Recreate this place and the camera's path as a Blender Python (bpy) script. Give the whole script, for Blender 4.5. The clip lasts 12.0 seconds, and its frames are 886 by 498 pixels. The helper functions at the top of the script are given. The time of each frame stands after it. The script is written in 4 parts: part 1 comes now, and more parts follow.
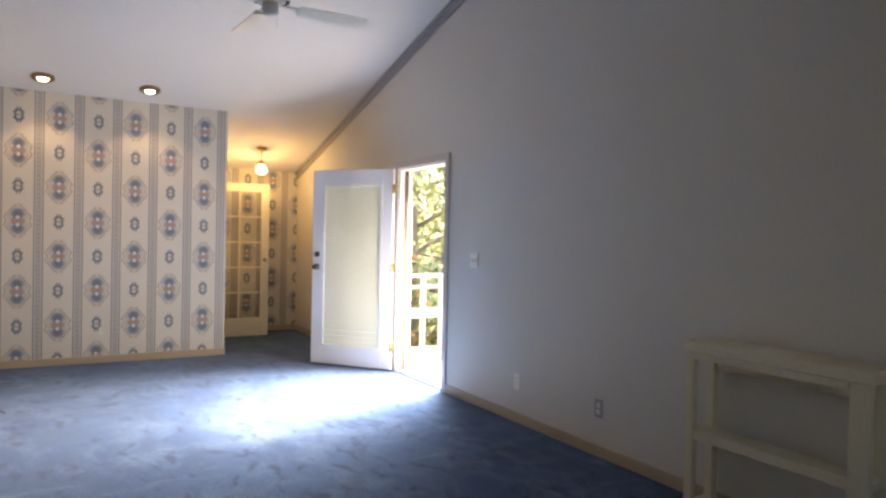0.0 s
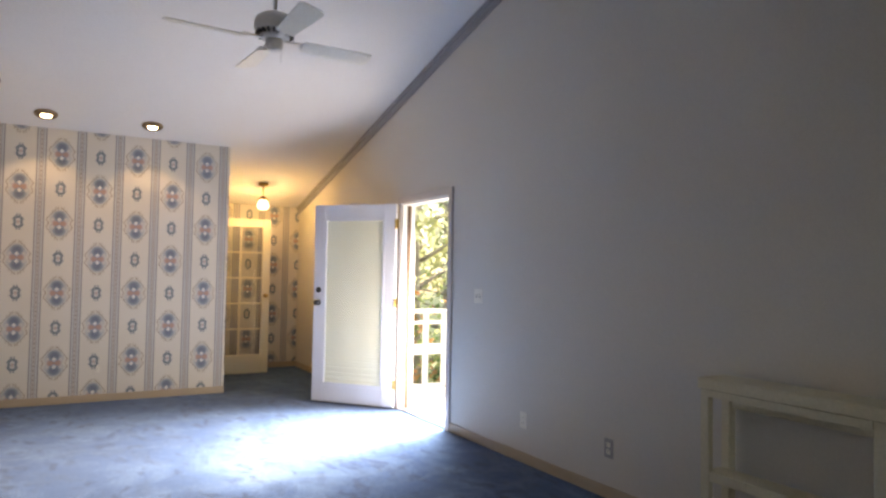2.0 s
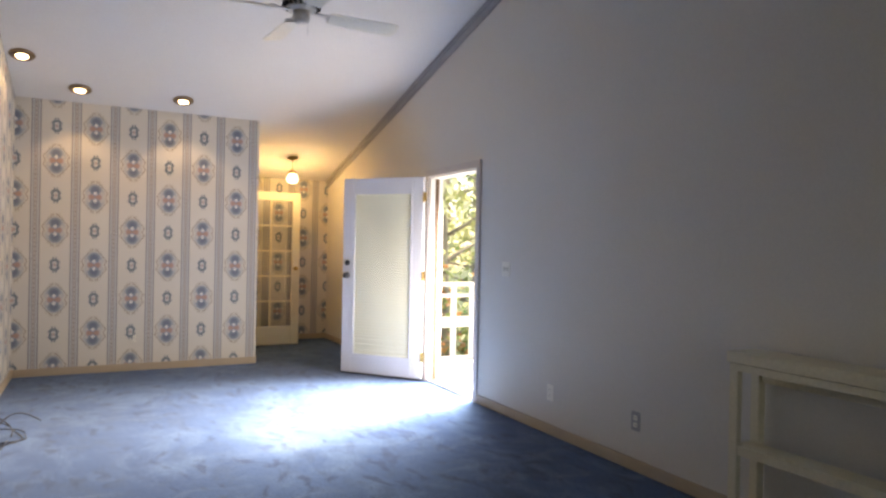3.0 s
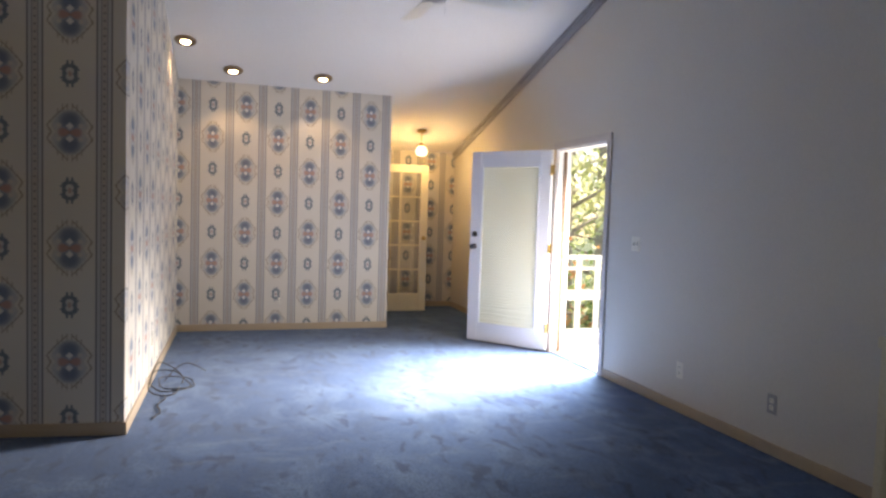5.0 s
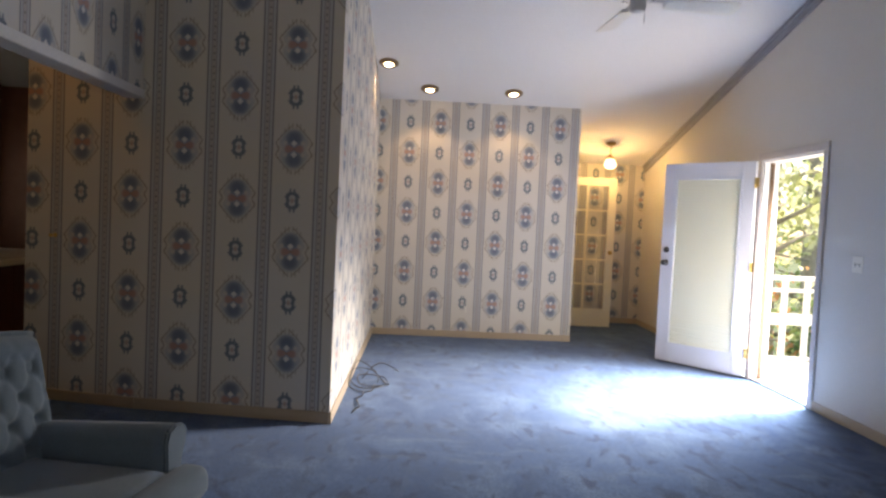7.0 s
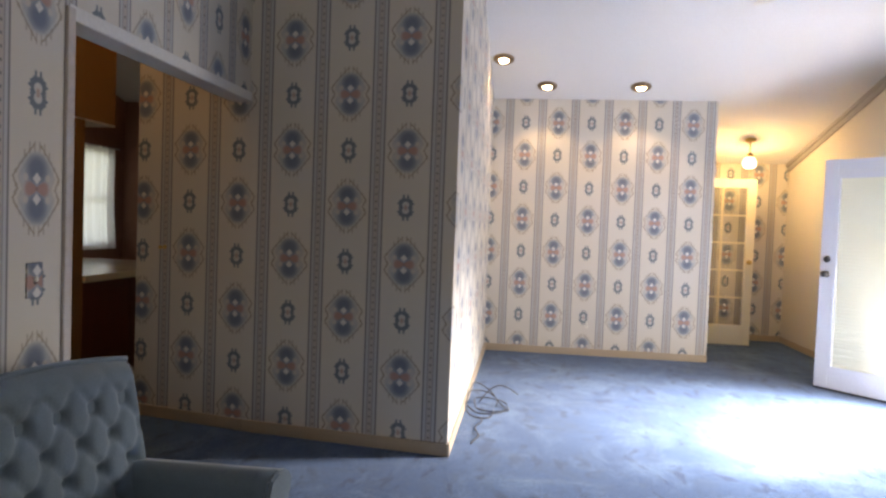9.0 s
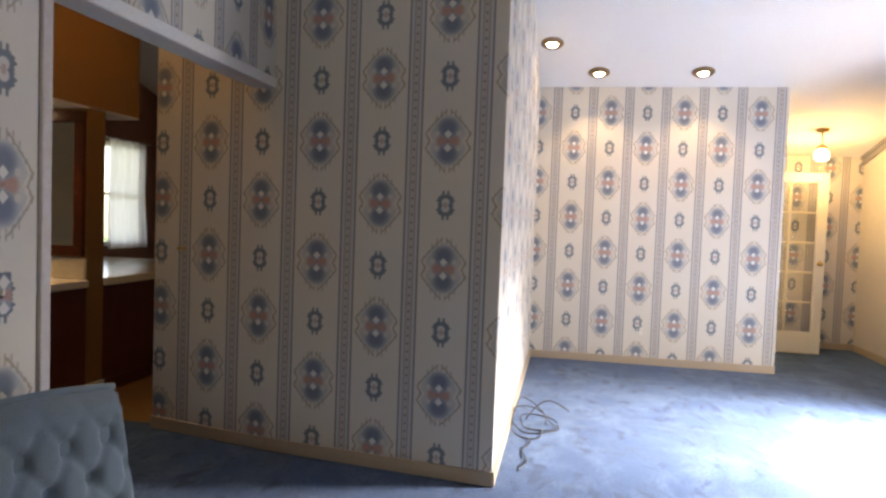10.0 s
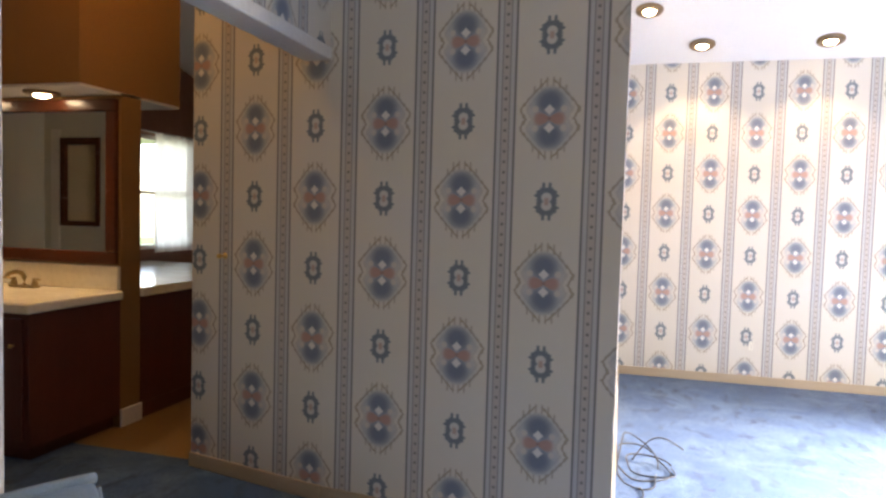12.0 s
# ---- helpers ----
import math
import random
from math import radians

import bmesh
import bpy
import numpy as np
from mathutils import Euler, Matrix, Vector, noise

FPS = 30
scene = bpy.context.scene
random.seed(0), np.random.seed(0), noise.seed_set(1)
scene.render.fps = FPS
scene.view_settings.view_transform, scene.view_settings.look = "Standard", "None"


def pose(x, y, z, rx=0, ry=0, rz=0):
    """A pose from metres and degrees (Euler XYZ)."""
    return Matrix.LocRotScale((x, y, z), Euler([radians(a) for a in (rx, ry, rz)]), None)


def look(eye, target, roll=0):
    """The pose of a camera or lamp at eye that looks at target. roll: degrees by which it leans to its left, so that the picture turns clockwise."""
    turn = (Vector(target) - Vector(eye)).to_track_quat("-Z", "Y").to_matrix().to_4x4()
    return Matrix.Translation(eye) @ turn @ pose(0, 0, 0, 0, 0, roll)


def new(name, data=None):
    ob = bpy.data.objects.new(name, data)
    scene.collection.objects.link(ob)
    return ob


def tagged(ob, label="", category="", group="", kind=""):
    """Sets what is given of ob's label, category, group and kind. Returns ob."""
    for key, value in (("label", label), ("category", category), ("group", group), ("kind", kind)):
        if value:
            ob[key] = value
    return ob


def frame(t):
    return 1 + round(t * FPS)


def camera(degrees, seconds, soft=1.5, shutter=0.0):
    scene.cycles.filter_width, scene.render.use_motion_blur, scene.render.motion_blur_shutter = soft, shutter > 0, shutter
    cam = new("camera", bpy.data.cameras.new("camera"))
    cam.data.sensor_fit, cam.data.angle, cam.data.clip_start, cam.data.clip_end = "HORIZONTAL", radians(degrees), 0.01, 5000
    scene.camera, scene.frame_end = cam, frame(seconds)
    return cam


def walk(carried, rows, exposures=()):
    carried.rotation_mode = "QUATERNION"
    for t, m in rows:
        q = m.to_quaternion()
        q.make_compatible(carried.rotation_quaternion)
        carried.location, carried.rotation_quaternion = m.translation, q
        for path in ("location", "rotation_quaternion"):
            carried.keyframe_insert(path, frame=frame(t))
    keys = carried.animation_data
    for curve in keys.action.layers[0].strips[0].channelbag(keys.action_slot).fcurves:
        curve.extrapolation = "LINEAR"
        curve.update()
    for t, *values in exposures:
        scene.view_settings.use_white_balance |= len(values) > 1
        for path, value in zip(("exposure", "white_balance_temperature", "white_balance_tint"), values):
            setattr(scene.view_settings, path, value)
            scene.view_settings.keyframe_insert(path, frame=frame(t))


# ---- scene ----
cam = camera(67.1, 12.0, 2.6)
PATH = [
    (0, (0.715, 0.958, 1.336), (1.708, 2.694, 1.306), 1.2),
    (0.5, (0.73, 0.976, 1.338), (1.727, 2.71, 1.364), 1.0),
    (1, (0.721, 0.987, 1.349), (1.723, 2.717, 1.412), 1.0),
    (1.5, (0.722, 1.004, 1.345), (1.722, 2.734, 1.427), 0.9),
    (2, (0.725, 1.03, 1.338), (1.715, 2.766, 1.412), 1.0),
    (2.5, (0.75, 1.035, 1.332), (1.71, 2.789, 1.373), 1.1),
    (3, (0.737, 1.024, 1.329), (1.652, 2.802, 1.324), 1.1),
    (5, (0.624, 0.942, 1.355), (1.211, 2.851, 1.25), 1.8),
    (5.5, (0.61, 0.924, 1.355), (1.073, 2.866, 1.249), 2.1),
    (6, (0.572, 0.928, 1.347), (0.905, 2.898, 1.248), 2.4),
    (6.5, (0.562, 0.924, 1.349), (0.754, 2.912, 1.255), 2.6),
    (7, (0.551, 0.908, 1.34), (0.612, 2.906, 1.255), 2.7),
    (9, (0.403, 1.401, 1.332), (0.157, 3.384, 1.259), 2.1),
    (9.5, (0.37, 1.64, 1.341), (0.059, 3.614, 1.26), 2.1),
    (10, (0.323, 1.838, 1.348), (-0.04, 3.802, 1.26), 2.1),
    (10.5, (0.189, 2.085, 1.345), (-0.188, 4.048, 1.255), 1.9),
    (11, (0.077, 2.231, 1.347), (-0.308, 4.191, 1.254), 1.8),
    (11.5, (0.036, 2.39, 1.347), (-0.408, 4.337, 1.25), 1.6),
    (12, (0.006, 2.527, 1.358), (-0.514, 4.456, 1.255), 1.6),
]
EXPOSURES = [(0, 1.36, 8000, 16), (3, 1.36, 8000, 16), (5, 1.32, 7650, 16), (7, 1.40, 7600, 16), (9, 1.95, 7500, 16), (10.5, 2.38, 7400, 17), (12, 2.82, 7300, 16)]
walk(cam, [(t, look(eye, target, roll)) for t, eye, target, roll in PATH], EXPOSURES)

# ---- world and large lights ----
SUN_WAY = Vector((-2.1, -0.92, -1.95)).normalized()
SUN_ELEV = math.asin(-SUN_WAY.z)
SUN_AZ = math.atan2(-SUN_WAY.x, -SUN_WAY.y)
world = bpy.data.worlds.new("sky")
scene.world = world
world.use_nodes = True
wn = world.node_tree
sky = wn.nodes.new("ShaderNodeTexSky")
sky.sky_type, sky.sun_disc = "NISHITA", False
sky.sun_elevation, sky.sun_rotation = SUN_ELEV, SUN_AZ
wn.links.new(sky.outputs[0], wn.nodes["Background"].inputs[0])
wn.nodes["Background"].inputs[1].default_value = 0.15
sun = new("sun", bpy.data.lights.new("sun", "SUN"))
sun.data.energy, sun.data.angle, sun.data.color = 5.0, radians(5.0), (1.0, 0.95, 0.87)
sun.matrix_world = look((20, 15, 20), Vector((20, 15, 20)) + SUN_WAY)


def lamp(name, kind, place, energy, color, radius=0.04, target=None, cone=100, blend=0.6):
    data = bpy.data.lights.new(name, kind)
    data.energy, data.color = energy, color
    if kind == "AREA":
        data.shape, data.size, data.size_y = "RECTANGLE", radius[0], radius[1]
    else:
        data.shadow_soft_size = radius
    if kind == "SPOT":
        data.spot_size, data.spot_blend = radians(cone), blend
    ob = new(name, data)
    ob.matrix_world = look(place, target) if target is not None else Matrix.Translation(place)
    return ob


# added lamp outside the deck door: sky light, narrowed to boost the sun patch
patch_fill = lamp("door_patch_fill", "AREA", (4.15, 6.52, 1.62), 98, (0.90, 0.95, 1.0), (0.95, 1.05), (2.72, 6.05, 0.0))
patch_fill.data.spread = radians(82)
# added lamp in the doorway, turned to brighten the open leaf and its shade
lamp("door_leaf_fill", "AREA", (3.735, 6.5, 0.72), 14, (0.96, 0.96, 0.96), (0.88, 1.3), (2.90, 7.05, 0.80))
# warm fill added behind the start of the walk, at an invented window
south_fill = lamp("south_fill_lamp", "AREA", (1.6, -0.62, 1.35), 1.7, (1.0, 0.82, 0.58), (1.7, 1.2), (0.7, 5.18, 2.9))
south_fill.data.spread = radians(95)
# sky light in the bathroom window's opening
lamp("bath_window_skylight", "AREA", (-4.42, 8.15, 1.5), 0.4, (0.95, 0.97, 1.0), (0.7, 1.0), (-2.0, 8.1, 1.4))

# ---- materials ----
class Ex:
    """A value in a node tree, with arithmetic."""
    tree = None

    def __init__(self, sock):
        self.sock = sock

    def op(self, kind, *others, clamp=False):
        n = Ex.tree.nodes.new("ShaderNodeMath")
        n.operation, n.use_clamp = kind, clamp
        for k, v in enumerate((self, *others)):
            if isinstance(v, Ex):
                Ex.tree.links.new(v.sock, n.inputs[k])
            else:
                n.inputs[k].default_value = v
        return Ex(n.outputs[0])

    def __add__(self, o): return self.op("ADD", o)
    def __sub__(self, o): return self.op("SUBTRACT", o)
    def __mul__(self, o): return self.op("MULTIPLY", o)
    def __truediv__(self, o): return self.op("DIVIDE", o)
    def abs(self): return self.op("ABSOLUTE")
    def fract(self): return self.op("FRACT")
    def floor(self): return self.op("FLOOR")
    def pow(self, p): return self.op("POWER", p)
    def max(self, o): return self.op("MAXIMUM", o)
    def min(self, o): return self.op("MINIMUM", o)

    def below(self, edge, soft=0.002):
        """1 where the value is under edge, 0 over it, with a soft step."""
        n = Ex.tree.nodes.new("ShaderNodeMapRange")
        n.interpolation_type = "SMOOTHSTEP"
        Ex.tree.links.new(self.sock, n.inputs[0])
        n.inputs[1].default_value, n.inputs[2].default_value = edge - soft, edge + soft
        n.inputs[3].default_value, n.inputs[4].default_value = 1.0, 0.0
        return Ex(n.outputs[0])

    def above(self, edge, soft=0.002):
        return self.below(edge, soft) * -1.0 + 1.0


def blank(name):
    m = bpy.data.materials.new(name)
    m.use_nodes = True
    t = m.node_tree
    Ex.tree = t
    return m, t, t.nodes["Principled BSDF"]


def noise_tex(t, scale, detail=3.0, rough=0.55, coords="Object", stretch=None):
    c = t.nodes.new("ShaderNodeTexCoord")
    n = t.nodes.new("ShaderNodeTexNoise")
    n.inputs["Scale"].default_value, n.inputs["Detail"].default_value, n.inputs["Roughness"].default_value = scale, detail, rough
    src = c.outputs[coords]
    if stretch:
        mp = t.nodes.new("ShaderNodeMapping")
        mp.inputs["Scale"].default_value = stretch
        t.links.new(src, mp.inputs[0])
        src = mp.outputs[0]
    t.links.new(src, n.inputs["Vector"])
    return n.outputs[0]


def mix(t, fac, a, b):
    n = t.nodes.new("ShaderNodeMix")
    n.data_type = "RGBA"
    for sock, v in ((n.inputs[0], fac), (n.inputs[6], a), (n.inputs[7], b)):
        if isinstance(v, Ex):
            t.links.new(v.sock, sock)
        elif hasattr(v, "is_linked"):
            t.links.new(v, sock)
        else:
            sock.default_value = v if not isinstance(v, tuple) else (*v[:3], 1)
    return n.outputs[2]


def ramp(t, src, lo, hi):
    n = t.nodes.new("ShaderNodeMapRange")
    t.links.new(src, n.inputs[0])
    n.inputs[1].default_value, n.inputs[2].default_value = lo, hi
    return n.outputs[0]


def bump(t, bsdf, src, strength, distance):
    b = t.nodes.new("ShaderNodeBump")
    b.inputs["Strength"].default_value, b.inputs["Distance"].default_value = strength, distance
    t.links.new(src, b.inputs["Height"])
    t.links.new(b.outputs[0], bsdf.inputs["Normal"])


def surface(name, a, b, rough=0.6, metal=0.0, big=1.5, small=60.0, relief=0.0, distance=0.002, stretch=None, mid=None):
    """A paint, wood or fabric: two tones mixed by a large and a fine noise, with a fine relief."""
    m, t, p = blank(name)
    one, two = noise_tex(t, big, 4, stretch=stretch), noise_tex(t, small, 3, stretch=stretch)
    c = mix(t, ramp(t, one, 0.3, 0.7), a, b)
    tone = mix(t, ramp(t, two, 0.35, 0.65), tuple(v * 0.93 for v in a), tuple(min(1, v * 1.05) for v in b))
    t.links.new(mix(t, 0.4, c, tone), p.inputs["Base Color"])
    p.inputs["Metallic"].default_value = metal
    r = t.nodes.new("ShaderNodeMapRange")
    t.links.new(one, r.inputs[0])
    r.inputs[3].default_value, r.inputs[4].default_value = max(0.02, rough - 0.07), min(1, rough + 0.07)
    t.links.new(r.outputs[0], p.inputs["Roughness"])
    if relief:
        bump(t, p, two, relief, distance)
    return m


def glowing(name, color, strength):
    m, t, p = blank(name)
    p.inputs["Base Color"].default_value = (*color, 1)
    p.inputs["Emission Color"].default_value = (*color, 1)
    p.inputs["Emission Strength"].default_value = strength
    return m


def clear_glass(name, tint=(0.95, 0.97, 0.96)):
    m, t, p = blank(name)
    p.inputs["Base Color"].default_value = (*tint, 1)
    p.inputs["Roughness"].default_value = 0.02
    p.inputs["IOR"].default_value = 1.4
    p.inputs["Transmission Weight"].default_value = 1.0
    return m


PU, PV = 0.343, 0.341


def wallpaper_material():
    """Cream paper with striped bands, large medallions and small motifs in turn."""
    m, t, p = blank("wallpaper")
    uv = t.nodes.new("ShaderNodeTexCoord")
    sep = t.nodes.new("ShaderNodeSeparateXYZ")
    t.links.new(uv.outputs["UV"], sep.inputs[0])
    u, v = Ex(sep.outputs[0]), Ex(sep.outputs[1])
    cu, cv = u / PU + 100.5, v / PV + 100.5
    i, j = cu.floor(), cv.floor()
    a, b = (cu.fract() - 0.5) * PU, (cv.fract() - 0.5) * PV
    aa, bb = a.abs(), b.abs()
    odd = ((i + j) * 0.5).fract().above(0.25, 0.01)
    even = odd * -1.0 + 1.0
    fine = noise_tex(t, 260, 2, coords="UV")
    stain = noise_tex(t, 1.3, 4, coords="UV")
    col = mix(t, ramp(t, stain, 0.3, 0.7), (0.66, 0.62, 0.545), (0.71, 0.67, 0.60))
    # the striped band between the columns
    d = aa * -1.0 + PU / 2
    col = mix(t, d.below(0.041, 0.0020), col, (0.37, 0.355, 0.35))
    col = mix(t, (d - 0.025).abs().below(0.0070, 0.0020), col, (0.50, 0.51, 0.53))
    col = mix(t, d.below(0.013, 0.0020) * 0.9, col, (0.47, 0.41, 0.385))
    col = mix(t, (d - 0.0375).abs().below(0.0040, 0.0022) * 0.92, col, (0.045, 0.055, 0.085))
    col = mix(t, (d - 0.0155).abs().below(0.0024, 0.0014) * 0.75, col, (0.12, 0.13, 0.17))
    dots = (((v / 0.044).fract() - 0.5) * 0.044).abs().max(d).below(0.0056, 0.0020)
    col = mix(t, dots * 0.92, col, (0.055, 0.055, 0.08))
    # the large medallion: an eared lozenge outline, two blue blooms, red lobes, white gems
    tan = (0.31, 0.245, 0.165)
    jit = (v * 330.0).op("SINE") * 0.0016 + (u * 290.0).op("SINE") * 0.0016
    rise = bb * (0.020 / 0.038) + 0.092
    fall = ((bb - 0.038) / 0.118).max(0.0).pow(1.15) * -0.096 + 0.112
    edge = rise.min(fall) + jit
    off = aa - edge
    lens = bb.below(0.160, 0.004)
    ring = off.abs().below(0.0058, 0.0040) * lens
    faint = (off + 0.025).abs().below(0.0050, 0.006) * bb.below(0.125, 0.006)
    inside = off.below(-0.022, 0.010) * bb.below(0.13, 0.02)
    col = mix(t, even * inside * 0.34, col, (0.47, 0.46, 0.455))
    col = mix(t, even * faint * 0.38, col, (0.33, 0.31, 0.28))
    col = mix(t, even * ring * 0.93, col, tan)
    prong = (aa - 0.012).abs().below(0.0038, 0.0026) * (bb - 0.164).abs().below(0.032, 0.005)
    barb = ((aa - 0.036).abs().below(0.0040, 0.0026) * (bb - 0.143).abs().below(0.022, 0.004)).max((aa - 0.060).abs().below(0.0040, 0.0026) * (bb - 0.118).abs().below(0.018, 0.004))
    col = mix(t, even * prong.max(barb) * 0.7, col, tan)
    comb = (a * 420.0).op("SINE").abs() * 0.006
    mist = (a / 0.078).pow(2.0) + ((bb - 0.060) / 0.066).pow(2.0)
    col = mix(t, even * mist.below(0.95, 0.7) * 0.60, col, (0.19, 0.29, 0.42))
    bloom = (a / 0.052).pow(2.0) + ((bb - 0.072 + comb) / 0.056).pow(2.0)
    col = mix(t, even * bloom.below(0.85, 0.75) * 0.98, col, (0.022, 0.082, 0.190))
    lobes = ((aa / 0.064).pow(2.0) + (bb / (aa * 0.75 + 0.007)).pow(2.0)).below(0.85, 0.35)
    col = mix(t, even * lobes * 0.88, col, (0.40, 0.15, 0.10))
    pale = (((aa - 0.054) / 0.014).pow(2.0) + ((bb - 0.040) / 0.015).pow(2.0)).below(0.8, 0.5)
    col = mix(t, even * pale * 0.7, col, (0.66, 0.58, 0.50))
    gem = (aa + (bb - 0.037).abs() * 0.95).below(0.0205, 0.004)
    col = mix(t, even * gem, col, (0.74, 0.73, 0.72))
    waist = (aa.max(bb)).below(0.0070, 0.003)
    col = mix(t, even * waist * 0.85, col, (0.22, 0.10, 0.09))
    # the small motif: horned at the sides, drawn in to two tips above and below
    jag = (bb * 330.0).op("SINE") * 0.0042
    side = (bb * (0.013 / 0.028) + 0.034).min((bb - 0.028) * -0.74 + 0.047) + jag
    small = (aa - side).below(0.0, 0.004) * bb.below(0.058, 0.004)
    tine = (aa - 0.012).abs().below(0.0060, 0.003) * (bb - 0.062).abs().below(0.016, 0.005)
    col = mix(t, odd * (small.max(tine)) * 0.98, col, (0.020, 0.082, 0.150))
    core = ((aa / 0.021).pow(2.0) + ((bb - 0.017) / 0.021).pow(2.0)).below(0.9, 0.3)
    col = mix(t, odd * core * 0.92, col, (0.66, 0.635, 0.615))
    pip = (aa.below(0.0085, 0.003)) * (bb.below(0.015, 0.003))
    col = mix(t, odd * pip * 0.75, col, (0.40, 0.20, 0.16))
    t.links.new(mix(t, ramp(t, fine, -0.6, 3.2), col, (0.55, 0.51, 0.46)), p.inputs["Base Color"])
    p.inputs["Roughness"].default_value = 0.72
    p.inputs["Specular IOR Level"].default_value = 0.25
    bump(t, p, fine, 0.25, 0.001)
    return m


def carpet_material():
    """Cut pile that has been trodden: patches where it lies the other way, pale worn lanes, small dark dents."""
    m, t, p = blank("carpet")
    c0 = t.nodes.new("ShaderNodeTexCoord")
    warp = t.nodes.new("ShaderNodeTexNoise")
    warp.inputs["Scale"].default_value, warp.inputs["Detail"].default_value = 1.6, 3
    t.links.new(c0.outputs["Object"], warp.inputs["Vector"])
    add = t.nodes.new("ShaderNodeVectorMath")
    add.operation = "MULTIPLY_ADD"
    add.inputs[1].default_value = (0.45, 0.45, 0.45)
    t.links.new(warp.outputs["Color"], add.inputs[0])
    t.links.new(c0.outputs["Object"], add.inputs[2])

    def swirl(scale, detail, rough, stretch):
        mp = t.nodes.new("ShaderNodeMapping")
        mp.inputs["Scale"].default_value = stretch
        t.links.new(add.outputs[0], mp.inputs[0])
        n = t.nodes.new("ShaderNodeTexNoise")
        n.inputs["Scale"].default_value, n.inputs["Detail"].default_value, n.inputs["Roughness"].default_value = scale, detail, rough
        t.links.new(mp.outputs[0], n.inputs["Vector"])
        return n.outputs[0]
    big, tread, scuff = swirl(0.7, 4, 0.55, (1, 1, 1)), swirl(2.2, 6, 0.68, (1.3, 0.8, 1)), swirl(4.2, 6, 0.72, (1.5, 0.6, 1))
    strokes, lanes = swirl(6.5, 2, 0.5, (2.0, 0.75, 1)), swirl(2.6, 3, 0.6, (0.5, 2.6, 1))
    tuft = noise_tex(t, 300, 2)
    pile = noise_tex(t, 46, 4, 0.7, stretch=(1.6, 0.8, 1))
    dents = noise_tex(t, 5.2, 2, 0.5)
    c = mix(t, ramp(t, big, 0.36, 0.66), (0.027, 0.072, 0.182), (0.056, 0.120, 0.258))
    c = mix(t, Ex(ramp(t, tread, 0.46, 0.66)) * 0.8, c, (0.115, 0.190, 0.325))
    c = mix(t, Ex(ramp(t, scuff, 0.52, 0.62)) * 0.6, c, (0.044, 0.084, 0.165))
    c = mix(t, Ex(ramp(t, strokes, 0.57, 0.69)) * 0.75, c, (0.016, 0.036, 0.092))
    c = mix(t, Ex(ramp(t, lanes, 0.56, 0.74)) * 0.4, c, (0.17, 0.235, 0.32))
    c = mix(t, Ex(ramp(t, pile, 0.45, 0.62)) * 0.6, c, (0.024, 0.054, 0.125))
    c = mix(t, Ex(ramp(t, dents, 0.71, 0.76)) * 0.8, c, (0.022, 0.03, 0.06))
    c = mix(t, Ex(ramp(t, tuft, 0.35, 0.75)) * 0.35, c, (0.045, 0.08, 0.15))
    t.links.new(c, p.inputs["Base Color"])
    p.inputs["Roughness"].default_value = 1.0
    p.inputs["Specular IOR Level"].default_value = 0.05
    p.inputs["Sheen Weight"].default_value = 0.15
    hgt = Ex(tuft) * 0.003 + Ex(tread) * 0.012
    bump(t, p, hgt.sock, 0.5, 1.0)
    return m


WALLPAPER = wallpaper_material()
CARPET = carpet_material()
PAINT = surface("wall_paint", (0.59, 0.56, 0.51), (0.63, 0.60, 0.55), 0.75, big=0.7, small=140, relief=0.18, distance=0.001)
CEILING = surface("ceiling_paint", (0.75, 0.74, 0.73), (0.79, 0.78, 0.77), 0.85, big=0.9, small=90, relief=0.3, distance=0.002)
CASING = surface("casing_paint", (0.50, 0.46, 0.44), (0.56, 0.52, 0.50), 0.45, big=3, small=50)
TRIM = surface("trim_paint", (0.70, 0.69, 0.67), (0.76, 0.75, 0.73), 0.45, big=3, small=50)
# for the white gable moulding in shadow: the shade is put into this grey
GABLE_TRIM = surface("gable_trim_grey", (0.30, 0.29, 0.30), (0.36, 0.35, 0.36), 0.5, big=3, small=50)
BASEBOARD = surface("baseboard_wood", (0.40, 0.31, 0.215), (0.47, 0.37, 0.265), 0.5, big=4, small=80, stretch=(1, 1, 8))
DOOR_WHITE = surface("door_paint", (0.62, 0.63, 0.68), (0.68, 0.69, 0.73), 0.45, big=2, small=70)
FRENCH_CREAM = surface("french_door_paint", (0.80, 0.73, 0.55), (0.84, 0.77, 0.60), 0.4, big=2, small=70)
BRASS = surface("brass", (0.55, 0.38, 0.14), (0.62, 0.44, 0.18), 0.28, 1.0)
DARK_METAL = surface("dark_metal", (0.05, 0.05, 0.055), (0.08, 0.08, 0.085), 0.35, 0.9)
BRONZE = surface("bronze", (0.36, 0.27, 0.13), (0.44, 0.33, 0.17), 0.35, 0.9)
STEEL = surface("steel", (0.5, 0.5, 0.5), (0.6, 0.6, 0.6), 0.3, 1.0)
GLASS = clear_glass("pane_glass")


def thin_pane(name):
    """A thin flat pane: light goes straight through, and the surface shines a little."""
    m, t, p = blank(name)
    tr, gl = t.nodes.new("ShaderNodeBsdfTransparent"), t.nodes.new("ShaderNodeBsdfGlossy")
    ms = t.nodes.new("ShaderNodeMixShader")
    tr.inputs[0].default_value = (0.97, 0.98, 0.97, 1)
    gl.inputs["Roughness"].default_value = 0.03
    ms.inputs[0].default_value = 0.04
    t.links.new(tr.outputs[0], ms.inputs[1])
    t.links.new(gl.outputs[0], ms.inputs[2])
    t.links.new(ms.outputs[0], t.nodes["Material Output"].inputs[0])
    return m


